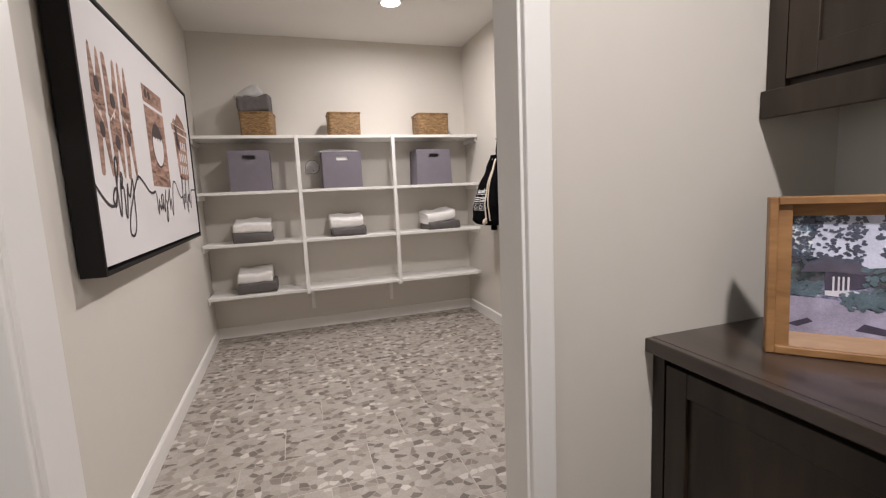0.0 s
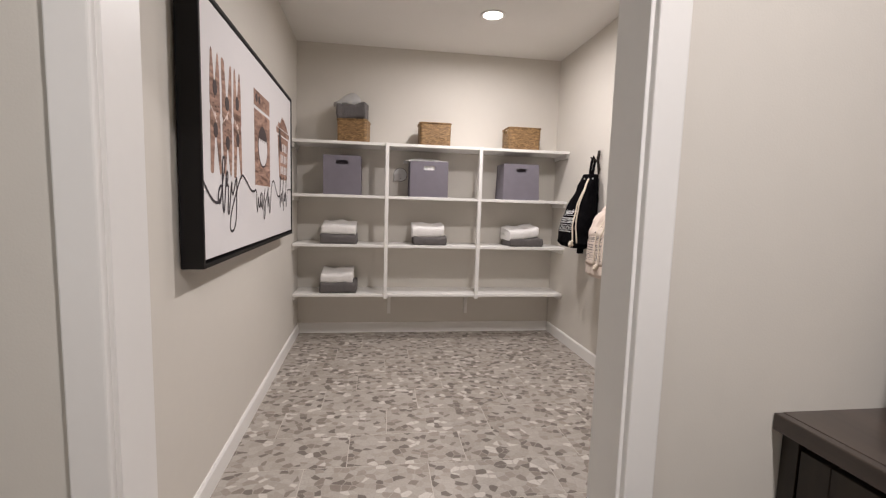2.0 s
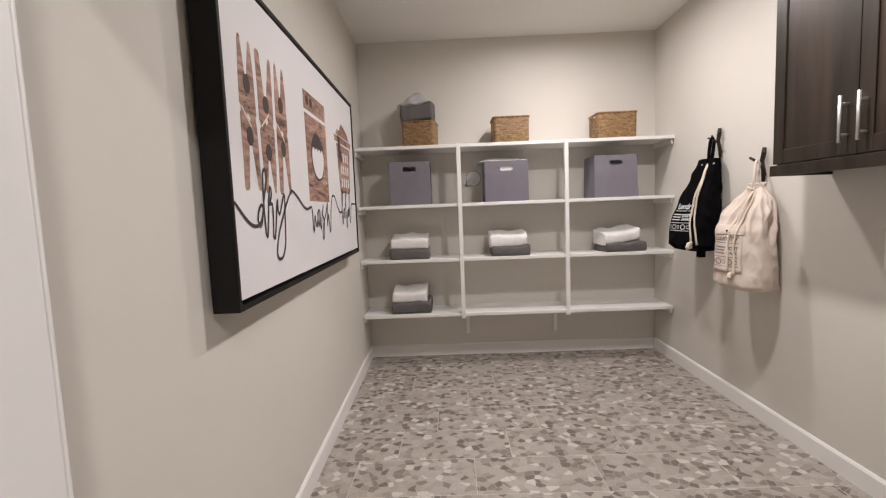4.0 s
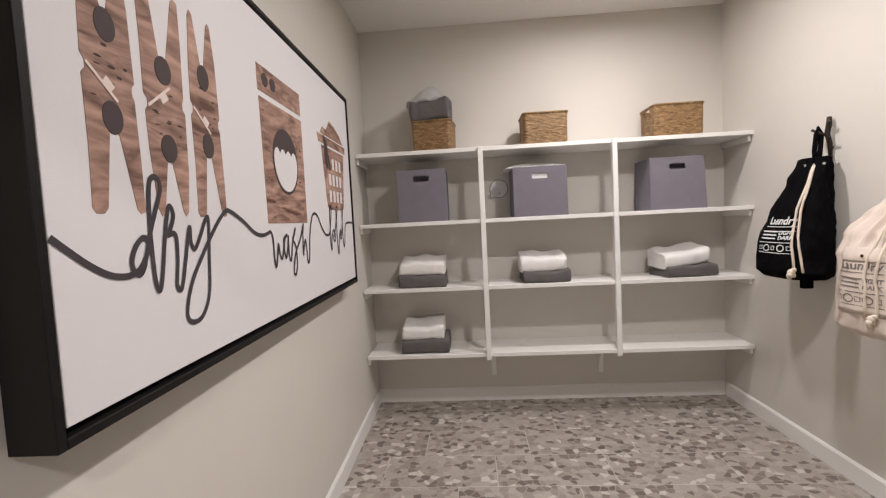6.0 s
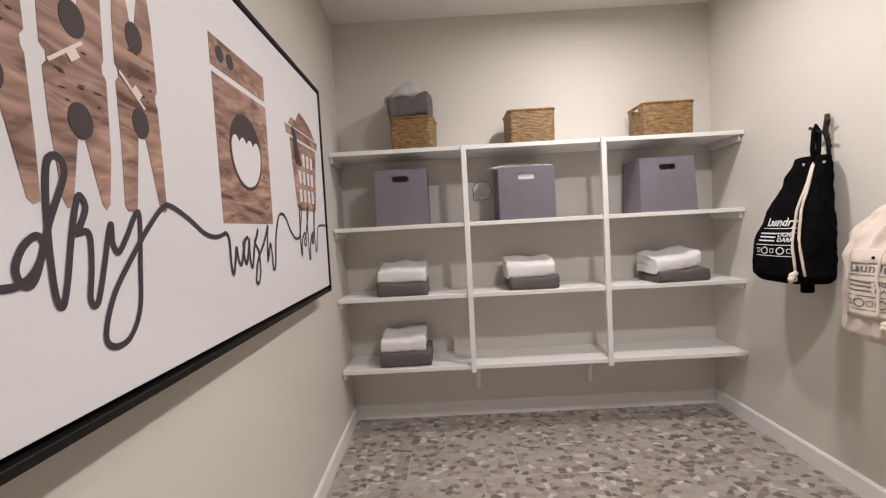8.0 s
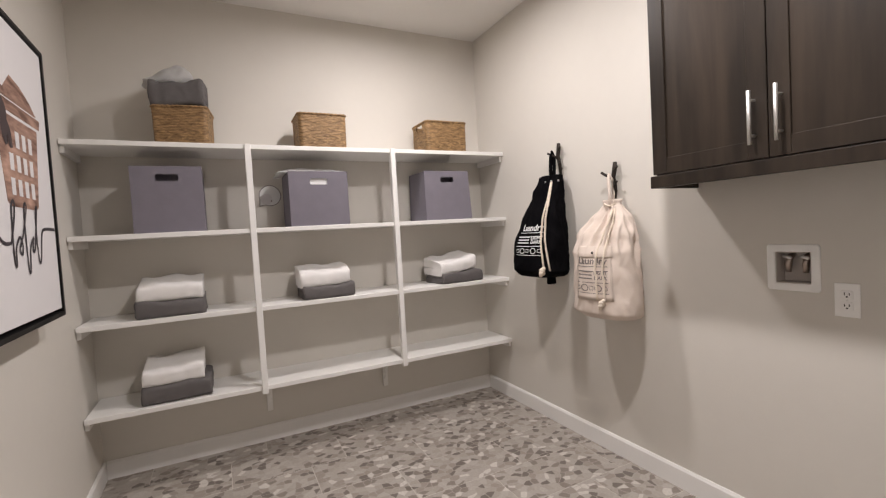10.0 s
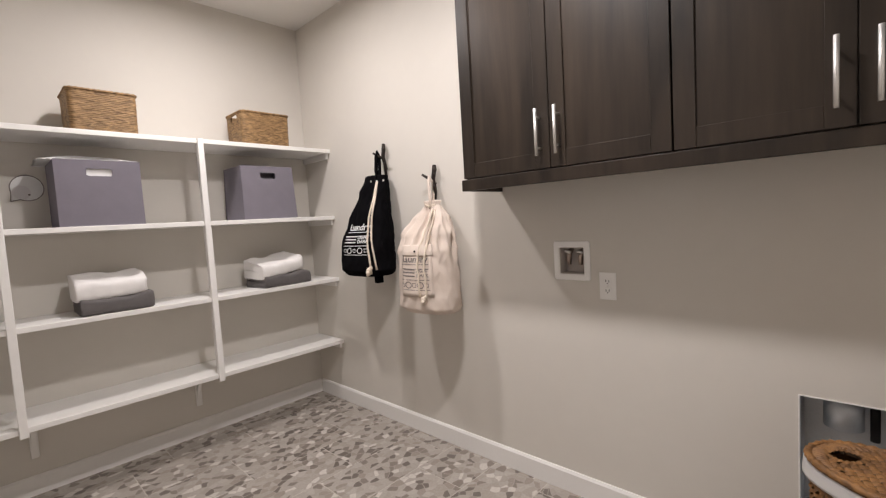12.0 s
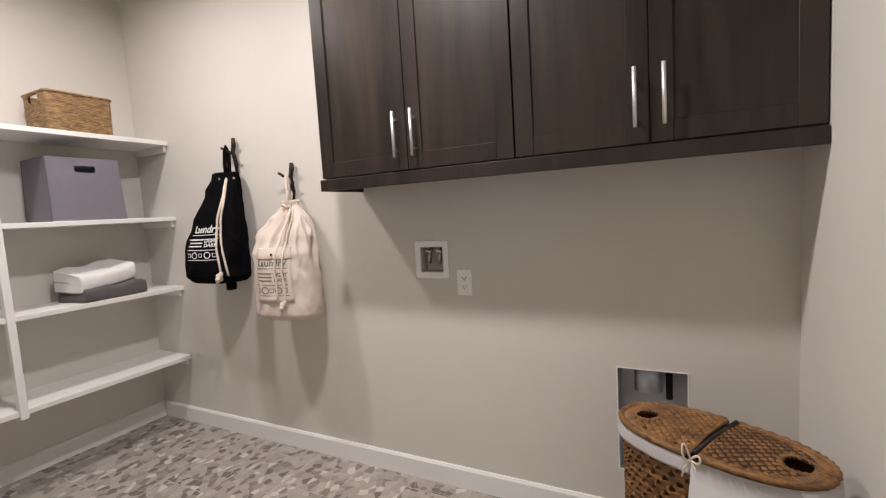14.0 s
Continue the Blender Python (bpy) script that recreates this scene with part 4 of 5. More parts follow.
# ---- wicker hamper ----
HAM = pose(2.060, -3.209, 0, 0, 0, 64)   # long axis along local x
HZ = 0.645


def oval(a, b, n, e=0.86):
    return [Vector((math.copysign(abs(math.cos(t)) ** e, math.cos(t)) * a, math.copysign(abs(math.sin(t)) ** e, math.sin(t)) * b)) for t in (math.tau * k / n for k in range(n))]


def hamper():
    a, b = 0.243, 0.122
    h = thing("laundry_hamper", "oval brown woven rattan hamper with two flap lids", "hamper", HAM)
    part("weave", woven_wall(oval(a - 0.014, b - 0.014, 336), 32, 0.640 / 32, 0.0080, 42, bmesh.new(), None, 0.012, inner=0.022, gaps=True), M_RATTAN, h, smooth=True)
    # cloth liner turned over the rim, with a long flap at the front
    bm = bmesh.new()
    loop = oval(a + 0.009, b + 0.009, 120)
    rows = []
    for j in range(7):
        row = []
        for i, p in enumerate(loop):
            ang = math.degrees(math.atan2(p.y, p.x)) % 360
            length = 0.036 + (0.19 if 96 < ang < 158 else 0.0)
            z = HZ + 0.003 - length * j / 6
            q = p * (1 + (0.004 if j else -0.012) + 0.012 * noise.noise(Vector((p.x * 14, p.y * 14, z * 10))))
            q = q + p.normalized() * length * (j / 6) * (0.10 if length < 0.1 else 0.75)
            row.append(bm.verts.new((q.x, q.y, z)))
        rows.append(row)
    for u, v in zip(rows, rows[1:]):
        for i in range(120):
            bm.faces.new((u[i], u[(i + 1) % 120], v[(i + 1) % 120], v[i]))
    bmesh.ops.solidify(bm, geom=bm.faces[:], thickness=0.0015)
    part("liner", bm, M_WHITE_LINER, h, "white cotton liner turned over the rim", smooth=True)
    # two half lids of crossed strands over a base coloured dark for the shade in their gaps, bound at the edge, with a
    # grip hole near each end
    for s in (-1, 1):
        hx = s * (a - 0.060)

        def inside(x, y, k):
            return (abs(x) / (a * k)) ** 2.35 + (y / (b * k)) ** 2 < 1 and x * s > 0.010

        def in_hole(x, y, k=1.0):
            return ((x - hx) / (0.033 * k)) ** 2 + (y / ((0.030 - 0.25 * s * (x - hx)) * k)) ** 2 < 1

        def top(x, y):
            return HZ + 0.012 + 0.008 * (1 - min(1.0, (x / a) ** 2 + (y / b) ** 2))
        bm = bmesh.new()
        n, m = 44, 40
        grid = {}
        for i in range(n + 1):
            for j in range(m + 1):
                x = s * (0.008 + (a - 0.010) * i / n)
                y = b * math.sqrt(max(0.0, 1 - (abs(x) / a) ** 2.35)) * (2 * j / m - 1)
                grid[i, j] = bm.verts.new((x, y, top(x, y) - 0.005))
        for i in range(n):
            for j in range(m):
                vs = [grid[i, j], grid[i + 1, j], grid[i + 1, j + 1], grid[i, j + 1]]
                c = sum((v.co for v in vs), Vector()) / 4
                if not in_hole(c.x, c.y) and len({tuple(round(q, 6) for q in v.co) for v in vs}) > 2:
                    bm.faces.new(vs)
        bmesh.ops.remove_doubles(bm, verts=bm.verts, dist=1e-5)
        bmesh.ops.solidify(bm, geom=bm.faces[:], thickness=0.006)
        lid = part("lid", bm, M_RATTAN_SHADE, h)
        # over and under strands on the two diagonals
        pitch, wide = 0.0165, 0.0079
        bm = bmesh.new()
        for way in (0, 1):
            for k in range(-30, 31):
                prev = None
                for q in range(-120, 121):
                    u, v = q * pitch / 4, (k + 0.5) * pitch
                    p, r = ((u, v) if way == 0 else (v, u))
                    x, y = s * 0.12 + (p + r) * 0.7071, (p - r) * 0.7071
                    if not inside(x, y, 0.87) or in_hole(x, y, 1.35):
                        prev = None
                        continue
                    wave = math.sin(math.pi * (u / pitch - (k % 2) - way))
                    z = top(x, y) + 0.0030 * wave + 0.0008 * noise.noise(Vector((x * 40, y * 40, k)))
                    dx, dy = (0.7071, -0.7071) if way == 0 else (0.7071, 0.7071)
                    row = [bm.verts.new((x + dx * e * wide, y + dy * e * wide, z - 0.0022 * e * e)) for e in (-1, -0.45, 0.45, 1)]
                    if prev:
                        for g in range(3):
                            bm.faces.new((prev[g], prev[g + 1], row[g + 1], row[g]))
                    prev = row
        part("weave", bm, M_RATTAN, lid, smooth=True)
        # wrapped binding round the edge and round the hole
        bm = bmesh.new()
        loop = [p for p in oval(a, b, 600) if p.x * s > 0.008]
        loop.sort(key=lambda p: math.atan2(p.y, p.x * s))
        rows = [[bm.verts.new((p.x * f, p.y * f, top(p.x * f, p.y * f) + lift + 0.0015 * math.sin(i * 0.75 + 2 * f))) for i, p in enumerate(loop)]
                for f, lift in ((0.84, -0.002), (0.87, 0.0025), (0.93, 0.003), (0.99, 0.0005))]
        for u, v in zip(rows, rows[1:]):
            for i in range(len(loop) - 1):
                bm.faces.new((u[i], u[i + 1], v[i + 1], v[i]))
        tube([(s * 0.011, -b * 0.97, HZ + 0.012), (s * 0.011, 0, HZ + 0.020), (s * 0.011, b * 0.97, HZ + 0.012)], 0.0045, 7, bm=bm)
        part("edge_binding", bm, M_RATTAN, lid, smooth=True)
        bm = bmesh.new()
        rows = []
        for f, lift in ((1.0, -0.004), (1.05, 0.002), (1.2, 0.0035), (1.42, 0.001)):
            row = []
            for i in range(90):
                t = math.tau * i / 90
                x = hx + 0.033 * f * math.cos(t)
                y = (0.030 - 0.0083 * s * math.cos(t)) * f * math.sin(t)
                row.append(bm.verts.new((x, y, top(x, y) + lift + 0.0012 * math.sin(i * 1.4))))
            rows.append(row)
        for u, v in zip(rows, rows[1:]):
            for i in range(90):
                bm.faces.new((u[i], u[(i + 1) % 90], v[(i + 1) % 90], v[i]))
        part("grip_rim", bm, M_RATTAN, lid, smooth=True)
        rim = [(p.x, p.y, HZ + 0.010) for p in oval(a, b, 160) if p.x * s > 0.005]
        rim.sort(key=lambda q: math.atan2(q[1], q[0] * s))
        part("lid_rim", tube(rim, 0.0085, 7, taper=[1 + 0.22 * math.sin(i * 1.9) for i in range(len(rim))]), M_RATTAN, lid, smooth=True)
    part("hinge_bar", tube([(-0.012, -b + 0.006, HZ + 0.017), (-0.008, 0, HZ + 0.022), (-0.002, b - 0.004, HZ + 0.017)], 0.006, 8), M_IRON, h, "dark hinge bar", smooth=True)
    bow = bmesh.new()
    c = Vector((0.0, b + 0.012, HZ + 0.006))
    for dx, dz in ((-0.021, 0.013), (0.012, 0.026)):
        tube([c + Vector((dx * 1.25 * math.sin(q), 0.009 * math.sin(q), dz * math.sin(2 * q) * 0.8 + dz * 0.9 * math.sin(q))) for q in (math.pi * k / 14 for k in range(15))], 0.0027, 7, bm=bow)
    for dx in (-0.018, 0.012):
        tube([c, c + Vector((dx, 0.008, -0.025)), c + Vector((dx * 1.5, 0.006, -0.048))], 0.0025, 7, bm=bow)
    part("bow", bow, M_CORD, h, "tied cotton bow", smooth=True)


M_WHITE_LINER = material("white_cotton", (0.88, 0.86, 0.84), 0.9, vary=0.03, scale=12, bump=0.1, bump_scale=400)
hamper()


# ---- the sign on the picture wall ----
PW, PH, PX = 1.815, 0.955, 0.09       # width, height, stand-off of its face
PZ, PY = 1.063, -2.662                # foot and near end, in the frame of the wall


def art(u, v):
    """A place on the canvas: u across from the door end, v up."""
    return Vector((PX - 0.006, PY + u * 0.985 - 0.006, PZ + v * 0.985 + 0.004))


def art_prism(outline, lift, parent, name, mat, m=None, label=""):
    """A flat printed shape on the canvas."""
    bm = bmesh.new()
    f = bm.faces.new([bm.verts.new(art(*p) + Vector((lift, 0, 0))) for p in outline])
    f.normal_update()
    bmesh.ops.triangulate(bm, faces=[f], ngon_method="EAR_CLIP")
    r = bmesh.ops.extrude_face_region(bm, geom=bm.faces[:])
    for v in r["geom"]:
        if isinstance(v, bmesh.types.BMVert):
            v.co.x -= lift - 0.0002
    return part(name, bm, mat, parent, label)


def ellipse(cu, cv, ru, rv, n=28):
    return [(cu + ru * math.cos(math.tau * k / n), cv + rv * math.sin(math.tau * k / n)) for k in range(n)]


def smooth_line(pts, step=10):
    """Catmull-Rom through points (u, v, half width)."""
    p = [pts[0]] + list(pts) + [pts[-1]]
    out = []
    for a, b, c, d in zip(p, p[1:], p[2:], p[3:]):
        for k in range(step):
            t = k / step
            out.append(tuple(0.5 * (2 * q + (r - o) * t + (2 * o - 5 * q + 4 * r - s) * t * t + (3 * q - o - 3 * r + s) * t ** 3) for o, q, r, s in zip(a, b, c, d)))
    out.append(tuple(pts[-1]))
    return out


def stroke(pts, parent, lift=0.0016, name="script", mat=None):
    """A pen stroke of changing width on the canvas."""
    line = smooth_line(pts)
    bm = bmesh.new()
    left, right = [], []
    for i, (u, v, w) in enumerate(line):
        a, b = line[max(i - 1, 0)], line[min(i + 1, len(line) - 1)]
        d = Vector((b[0] - a[0], b[1] - a[1]))
        d = d.normalized() if d.length > 1e-6 else Vector((1, 0))
        nn = Vector((-d.y, d.x)) * w
        lf = lift + 0.00002 * (i % 7)
        left.append(bm.verts.new(art(u + nn.x, v + nn.y) + Vector((lf, 0, 0))))
        right.append(bm.verts.new(art(u - nn.x, v - nn.y) + Vector((lf, 0, 0))))
    for i in range(len(line) - 1):
        bm.faces.new((left[i], right[i], right[i + 1], left[i + 1]))
    return part(name, bm, mat or M_INK, parent)


def print_wood(name, dark, light):
    return wood(name, dark, light, (3, 3.2, 15), 0.7, bump=0.05, swirl=2.4)


M_INK = material("charcoal_ink", (0.045, 0.036, 0.042), 0.75, vary=0.08)
M_PRINTWOOD = print_wood("printed_wood", (0.105, 0.048, 0.032), (0.54, 0.34, 0.26))
M_KNOT = material("print_knot", (0.055, 0.026, 0.02), 0.75, vary=0.2)
M_HOLE = material("print_dark_oval", (0.06, 0.042, 0.042), 0.75, vary=0.1)
M_BLUSH = material("print_pale_line", (0.78, 0.66, 0.61), 0.75)


def clothes_pin(s, u, v0, v1, w, flip):
    """A printed clothes pin: jaws at the foot, two prongs at the head, two dark ovals and a spring line."""
    h = v1 - v0

    def at(a, b):
        return (u + w * (a - 0.5), v0 + h * ((1 - b) if flip else b))
    body = [at(0.0, 0.02), at(0.06, 0.0), at(0.2, 0.0), at(0.27, 0.02), at(0.42, 0.30), at(0.5, 0.335), at(0.6, 0.30), at(0.83, 0.02), at(0.9, 0.0), at(1.0, 0.01),
            at(1.0, 0.2), at(0.97, 0.45), at(0.93, 0.47), at(0.93, 0.50), at(0.99, 0.52), at(0.96, 0.8), at(0.87, 0.98), at(0.8, 1.0), at(0.74, 0.98),
            at(0.55, 0.76), at(0.49, 0.74), at(0.43, 0.77), at(0.28, 0.99), at(0.2, 1.0), at(0.14, 0.97), at(0.05, 0.72), at(0.03, 0.56), at(0.09, 0.54), at(0.09, 0.51), at(0.02, 0.49), at(0.03, 0.25)]
    p = art_prism(body, 0.0010, s, "clothes_pin_print", M_PRINTWOOD)
    art_prism(ellipse(*at(0.5, 0.36), w * 0.19, h * 0.062), 0.0020, p, "oval", M_HOLE)
    art_prism(ellipse(*at(0.5, 0.70), w * 0.19, h * 0.062), 0.0020, p, "oval", M_HOLE)
    a, b = at(0.1, 0.535), at(0.62, 0.425)
    stroke([(*a, 0.003), ((a[0] + b[0]) / 2, (a[1] + b[1]) / 2, 0.003), (*b, 0.003)], p, 0.0022, "spring_line", M_BLUSH)
    c, e = Vector(a).lerp(Vector(b), 0.62), (Vector(b) - Vector(a)).normalized()
    side = Vector((-e.y, e.x)) * (0.010 if not flip else -0.010)
    stroke([(*(c + side - e * 0.012), 0.007), (*(c + side), 0.007), (*(c + side + e * 0.012), 0.007)], p, 0.0024, "spring_line", M_BLUSH)
    rng = random.Random(int(u * 1000))
    for k in range(9):
        cu, cv = at(rng.uniform(0.15, 0.85), rng.uniform(0.42, 0.66))
        art_prism(ellipse(cu, cv, rng.uniform(0.003, 0.010), rng.uniform(0.0012, 0.0030), 10), 0.0014, p, "knot_print", M_KNOT)


def sign():
    s = thing("wall_sign", "large white canvas laundry sign in a black frame", "wall art", LEFT)
    y0, y1, z0, z1 = PY - 0.024, PY + PW + 0.020, PZ - 0.030, PZ + PH + 0.022
    t = 0.017
    bm = box(0.012, PX, y0, y0 + t, z0, z1, 0.0015)
    box(0.012, PX, y1 - t, y1, z0, z1, 0.0015, bm=bm)
    box(0.012, PX, y0 + t, y1 - t, z0, z0 + t, 0.0015, bm=bm)
    box(0.012, PX, y0 + t, y1 - t, z1 - t, z1, 0.0015, bm=bm)
    part("frame", bm, M_BLACK, s, "deep black wooden frame")
    part("backing", box(0.02, 0.045, y0 + t, y1 - t, z0 + t, z1 - t), M_BLACK, s)
    part("canvas", box(0.045, PX - 0.006, PY, PY + PW, PZ, PZ + PH, 0.001), M_CANVAS, s)
    part("spacer", box(0.001, 0.02, y0 + 0.1, y1 - 0.1, z0 + 0.15, z1 - 0.1), M_BLACK, s)
    clothes_pin(s, 0.155, 0.325, 0.802, 0.125, False)
    clothes_pin(s, 0.305, 0.322, 0.80, 0.135, True)
    clothes_pin(s, 0.455, 0.322, 0.805, 0.125, False)
    # washing machine
    m = art_prism([(0.757, 0.806), (1.122, 0.806), (1.122, 0.722), (0.757, 0.722)], 0.0010, s, "machine_panel_print", M_PRINTWOOD)
    for u in (0.812, 0.872):
        art_prism(ellipse(u, 0.766, 0.022, 0.022), 0.0020, m, "oval", M_HOLE)
    m = art_prism([(0.76, 0.704), (1.125, 0.704), (1.122, 0.304), (0.765, 0.304)], 0.0010, s, "machine_print", M_PRINTWOOD)
    rng = random.Random(8)
    for k in range(14):
        cu, cv = rng.choice((rng.uniform(0.775, 0.82), rng.uniform(1.07, 1.11))), rng.uniform(0.32, 0.69)
        art_prism(ellipse(cu, cv, rng.uniform(0.003, 0.010), rng.uniform(0.0015, 0.0035), 10), 0.0014, m, "knot_print", M_KNOT)
    art_prism(ellipse(0.945, 0.520, 0.112, 0.115, 40), 0.0016, m, "oval", M_HOLE)
    low = [(0.945 + 0.101 * math.cos(a), 0.520 + 0.104 * math.sin(a)) for a in (radians(170 + 200 * k / 30) for k in range(31))]
    wave = [(1.042 - 0.195 * k / 24, 0.545 + 0.017 * abs(math.sin(math.pi * k / 6))) for k in range(1, 24)]
    art_prism(low + wave, 0.0024, m, "water_print", M_CANVAS)
    # laundry basket
    b = art_prism([(1.366, 0.655), (1.735, 0.655), (1.685, 0.378), (1.66, 0.365), (1.44, 0.365), (1.411, 0.378)], 0.0010, s, "basket_print", M_PRINTWOOD)
    art_prism([(1.316, 0.702), (1.775, 0.702), (1.765, 0.666), (1.33, 0.666)], 0.0010, s, "basket_rim_print", M_PRINTWOOD)
    art_prism([(1.36, 0.708), (1.40, 0.742), (1.45, 0.735), (1.515, 0.79), (1.60, 0.775), (1.68, 0.745), (1.74, 0.708)], 0.0010, s, "laundry_print", M_PRINTWOOD)
    for r in range(3):
        for c in range(4):
            if r == 0 and c == 0:
                continue
            u, v = 1.475 + 0.058 * c - 0.004 * r, 0.585 - 0.078 * r
            art_prism([(u - 0.016, v + 0.027), (u + 0.016, v + 0.027), (u + 0.015, v - 0.027), (u - 0.015, v - 0.027)], 0.0018, b, "opening_print", M_CANVAS)
    stroke([(1.40, 0.70, 0.012), (1.43, 0.66, 0.026), (1.425, 0.60, 0.022), (1.44, 0.555, 0.012)], b, 0.0024, "sock_print", M_HOLE)
    stroke([(1.42, 0.64, 0.016), (1.46, 0.60, 0.018), (1.475, 0.55, 0.010)], b, 0.0026, "sock_print", M_HOLE)
    # the long pen line and the three words
    T = 0.0060
    stroke([(0.008, 0.287, T), (0.03, 0.270, T), (0.075, 0.238, T), (0.12, 0.216, T), (0.165, 0.212, T), (0.195, 0.228, T), (0.215, 0.262, T), (0.205, 0.280, T),
            (0.182, 0.265, T), (0.168, 0.235, T), (0.178, 0.212, T), (0.198, 0.222, T), (0.228, 0.30, T), (0.262, 0.375, T), (0.252, 0.400, T), (0.232, 0.385, T),
            (0.224, 0.30, T), (0.226, 0.20, T), (0.236, 0.172, T), (0.248, 0.20, T), (0.268, 0.29, T), (0.285, 0.342, T), (0.298, 0.325, T), (0.284, 0.295, T),
            (0.272, 0.282, T)], s)
    stroke([(0.272, 0.282, T), (0.300, 0.282, T), (0.300, 0.23, T), (0.292, 0.175, T), (0.306, 0.166, T), (0.324, 0.215, T), (0.342, 0.275, T), (0.352, 0.298, T),
            (0.352, 0.265, T), (0.364, 0.248, T), (0.388, 0.275, T), (0.418, 0.318, T), (0.428, 0.310, T), (0.420, 0.23, T), (0.408, 0.14, T), (0.375, 0.092, T),
            (0.335, 0.085, T), (0.318, 0.11, T), (0.345, 0.175, T), (0.405, 0.245, T), (0.46, 0.300, T), (0.505, 0.335, T), (0.535, 0.337, T), (0.60, 0.311, T),
            (0.665, 0.277, T), (0.72, 0.268, T), (0.775, 0.278, T)], s)
    W = 0.0056
    stroke([(0.775, 0.278, W), (0.788, 0.255, W), (0.790, 0.19, W), (0.800, 0.162, W), (0.816, 0.20, W), (0.828, 0.235, W), (0.836, 0.20, W), (0.852, 0.185, W),
            (0.872, 0.225, W), (0.876, 0.25, W), (0.905, 0.262, W), (0.888, 0.255, W), (0.874, 0.215, W), (0.886, 0.185, W), (0.908, 0.225, W), (0.916, 0.258, W),
            (0.914, 0.195, W), (0.928, 0.172, W), (0.952, 0.235, W), (0.985, 0.285, W), (0.972, 0.262, W), (0.955, 0.245, W), (0.982, 0.215, W), (0.985, 0.15, W)], s)
    stroke([(0.985, 0.15, W), (0.965, 0.118, W), (0.948, 0.13, W), (0.972, 0.19, W), (1.03, 0.245, W), (1.07, 0.298, W), (1.06, 0.26, W), (1.052, 0.185, W),
            (1.062, 0.20, W), (1.082, 0.238, W), (1.092, 0.20, W), (1.098, 0.15, W), (1.118, 0.165, W), (1.140, 0.26, W), (1.185, 0.335, W), (1.245, 0.335, W),
            (1.295, 0.285, W), (1.35, 0.250, W), (1.405, 0.250, W)], s)
    stroke([(1.405, 0.250, W), (1.44, 0.32, W), (1.455, 0.375, W), (1.432, 0.372, W), (1.422, 0.30, W), (1.418, 0.20, W), (1.432, 0.18, W), (1.44, 0.235, W),
            (1.475, 0.268, W), (1.496, 0.245, W), (1.488, 0.215, W), (1.468, 0.23, W), (1.50, 0.268, W), (1.532, 0.32, W), (1.555, 0.372, W), (1.535, 0.37, W),
            (1.528, 0.27, W), (1.532, 0.165, W), (1.548, 0.16, W), (1.562, 0.23, W), (1.60, 0.268, W), (1.585, 0.225, W), (1.605, 0.225, W)], s)
    stroke([(1.605, 0.225, W), (1.632, 0.30, W), (1.655, 0.372, W), (1.640, 0.36, W), (1.632, 0.26, W), (1.640, 0.185, W), (1.662, 0.20, W), (1.69, 0.285, W), (1.735, 0.302, W), (1.838, 0.302, W)], s)


sign()


# ---- hall side of the doorway ----
def hall_counter():
    x0, z = 1.603, 0.882
    top = thing("countertop", "dark brown wooden countertop against the wall", "countertop")
    part("slab", box(x0 + 0.022, HX1 - 0.001, -5.2, YO - 0.001, z - 0.036, z, 0.0008), M_CTOP, top)
    part("front_edge", box(x0, x0 + 0.0215, -5.2, YO - 0.001, z - 0.036, z, 0.003, 2), M_CTOP, top)
    c = thing("base_cabinet", "dark brown stained wooden base cabinet under a counter", "cabinet", pose(x0 + 0.026, 0, 0))
    part("body", box(0.02, HX1 - x0 - 0.028, -5.19, YO - 0.002, 0.09, z - 0.037, 0.001), M_CAB, c)
    part("toe_kick", box(0.07, HX1 - x0 - 0.03, -5.18, YO - 0.003, 0.0, 0.09), M_CAB, c)
    part("face_frame", box(0.0, 0.02, -3.64, YO - 0.002, 0.09, z - 0.037, 0.001), M_CAB, c)
    for y1 in (-3.645, -4.165, -4.685):
        y0 = y1 - 0.505
        d = part("door", box(0.01, 0.019, y0 + 0.001, y1 - 0.001, 0.112, z - 0.062), M_CAB, c)
        for ya in (y0, y1 - 0.062):
            part("stile", box(0.0, 0.02, ya, ya + 0.062, 0.11, z - 0.06, 0.0015), M_CAB, d)
        for za in (0.11, z - 0.122):
            part("rail", box(0.0005, 0.02, y0 + 0.062, y1 - 0.062, za, za + 0.062, 0.0015), M_CAB, d)
    u = thing("hall_wall_cabinet", "dark brown stained wooden wall cabinet above the counter", "cabinet", pose(1.985, 0, 0))
    part("body", box(0.02, HX1 - 1.986, -5.19, YO - 0.002, 1.485, 2.39, 0.001), M_CAB, u)
    part("light_rail", box(-0.02, 0.0, -5.19, YO - 0.002, 1.425, 1.495, 0.002), M_CAB, u)
    part("bottom", box(0.0005, HX1 - 1.987, -5.189, YO - 0.003, 1.470, 1.4845), M_CAB, u)
    part("stile", box(0.0, 0.02, -3.65, YO - 0.002, 1.497, 2.385, 0.001), M_CAB, u)
    for y1 in (-3.654, -4.165, -4.68):
        y0 = y1 - 0.505
        d = part("door", box(0.004, 0.018, y0 + 0.001, y1 - 0.001, 1.516, 2.379), M_CAB, u)
        for ya in (y0, y1 - 0.07):
            part("stile", box(-0.004, 0.0185, ya, ya + 0.07, 1.515, 2.38, 0.0015), M_CAB, d)
        for za in (1.515, 2.31):
            part("rail", box(-0.0035, 0.0185, y0 + 0.07, y1 - 0.07, za, za + 0.07, 0.0015), M_CAB, d)


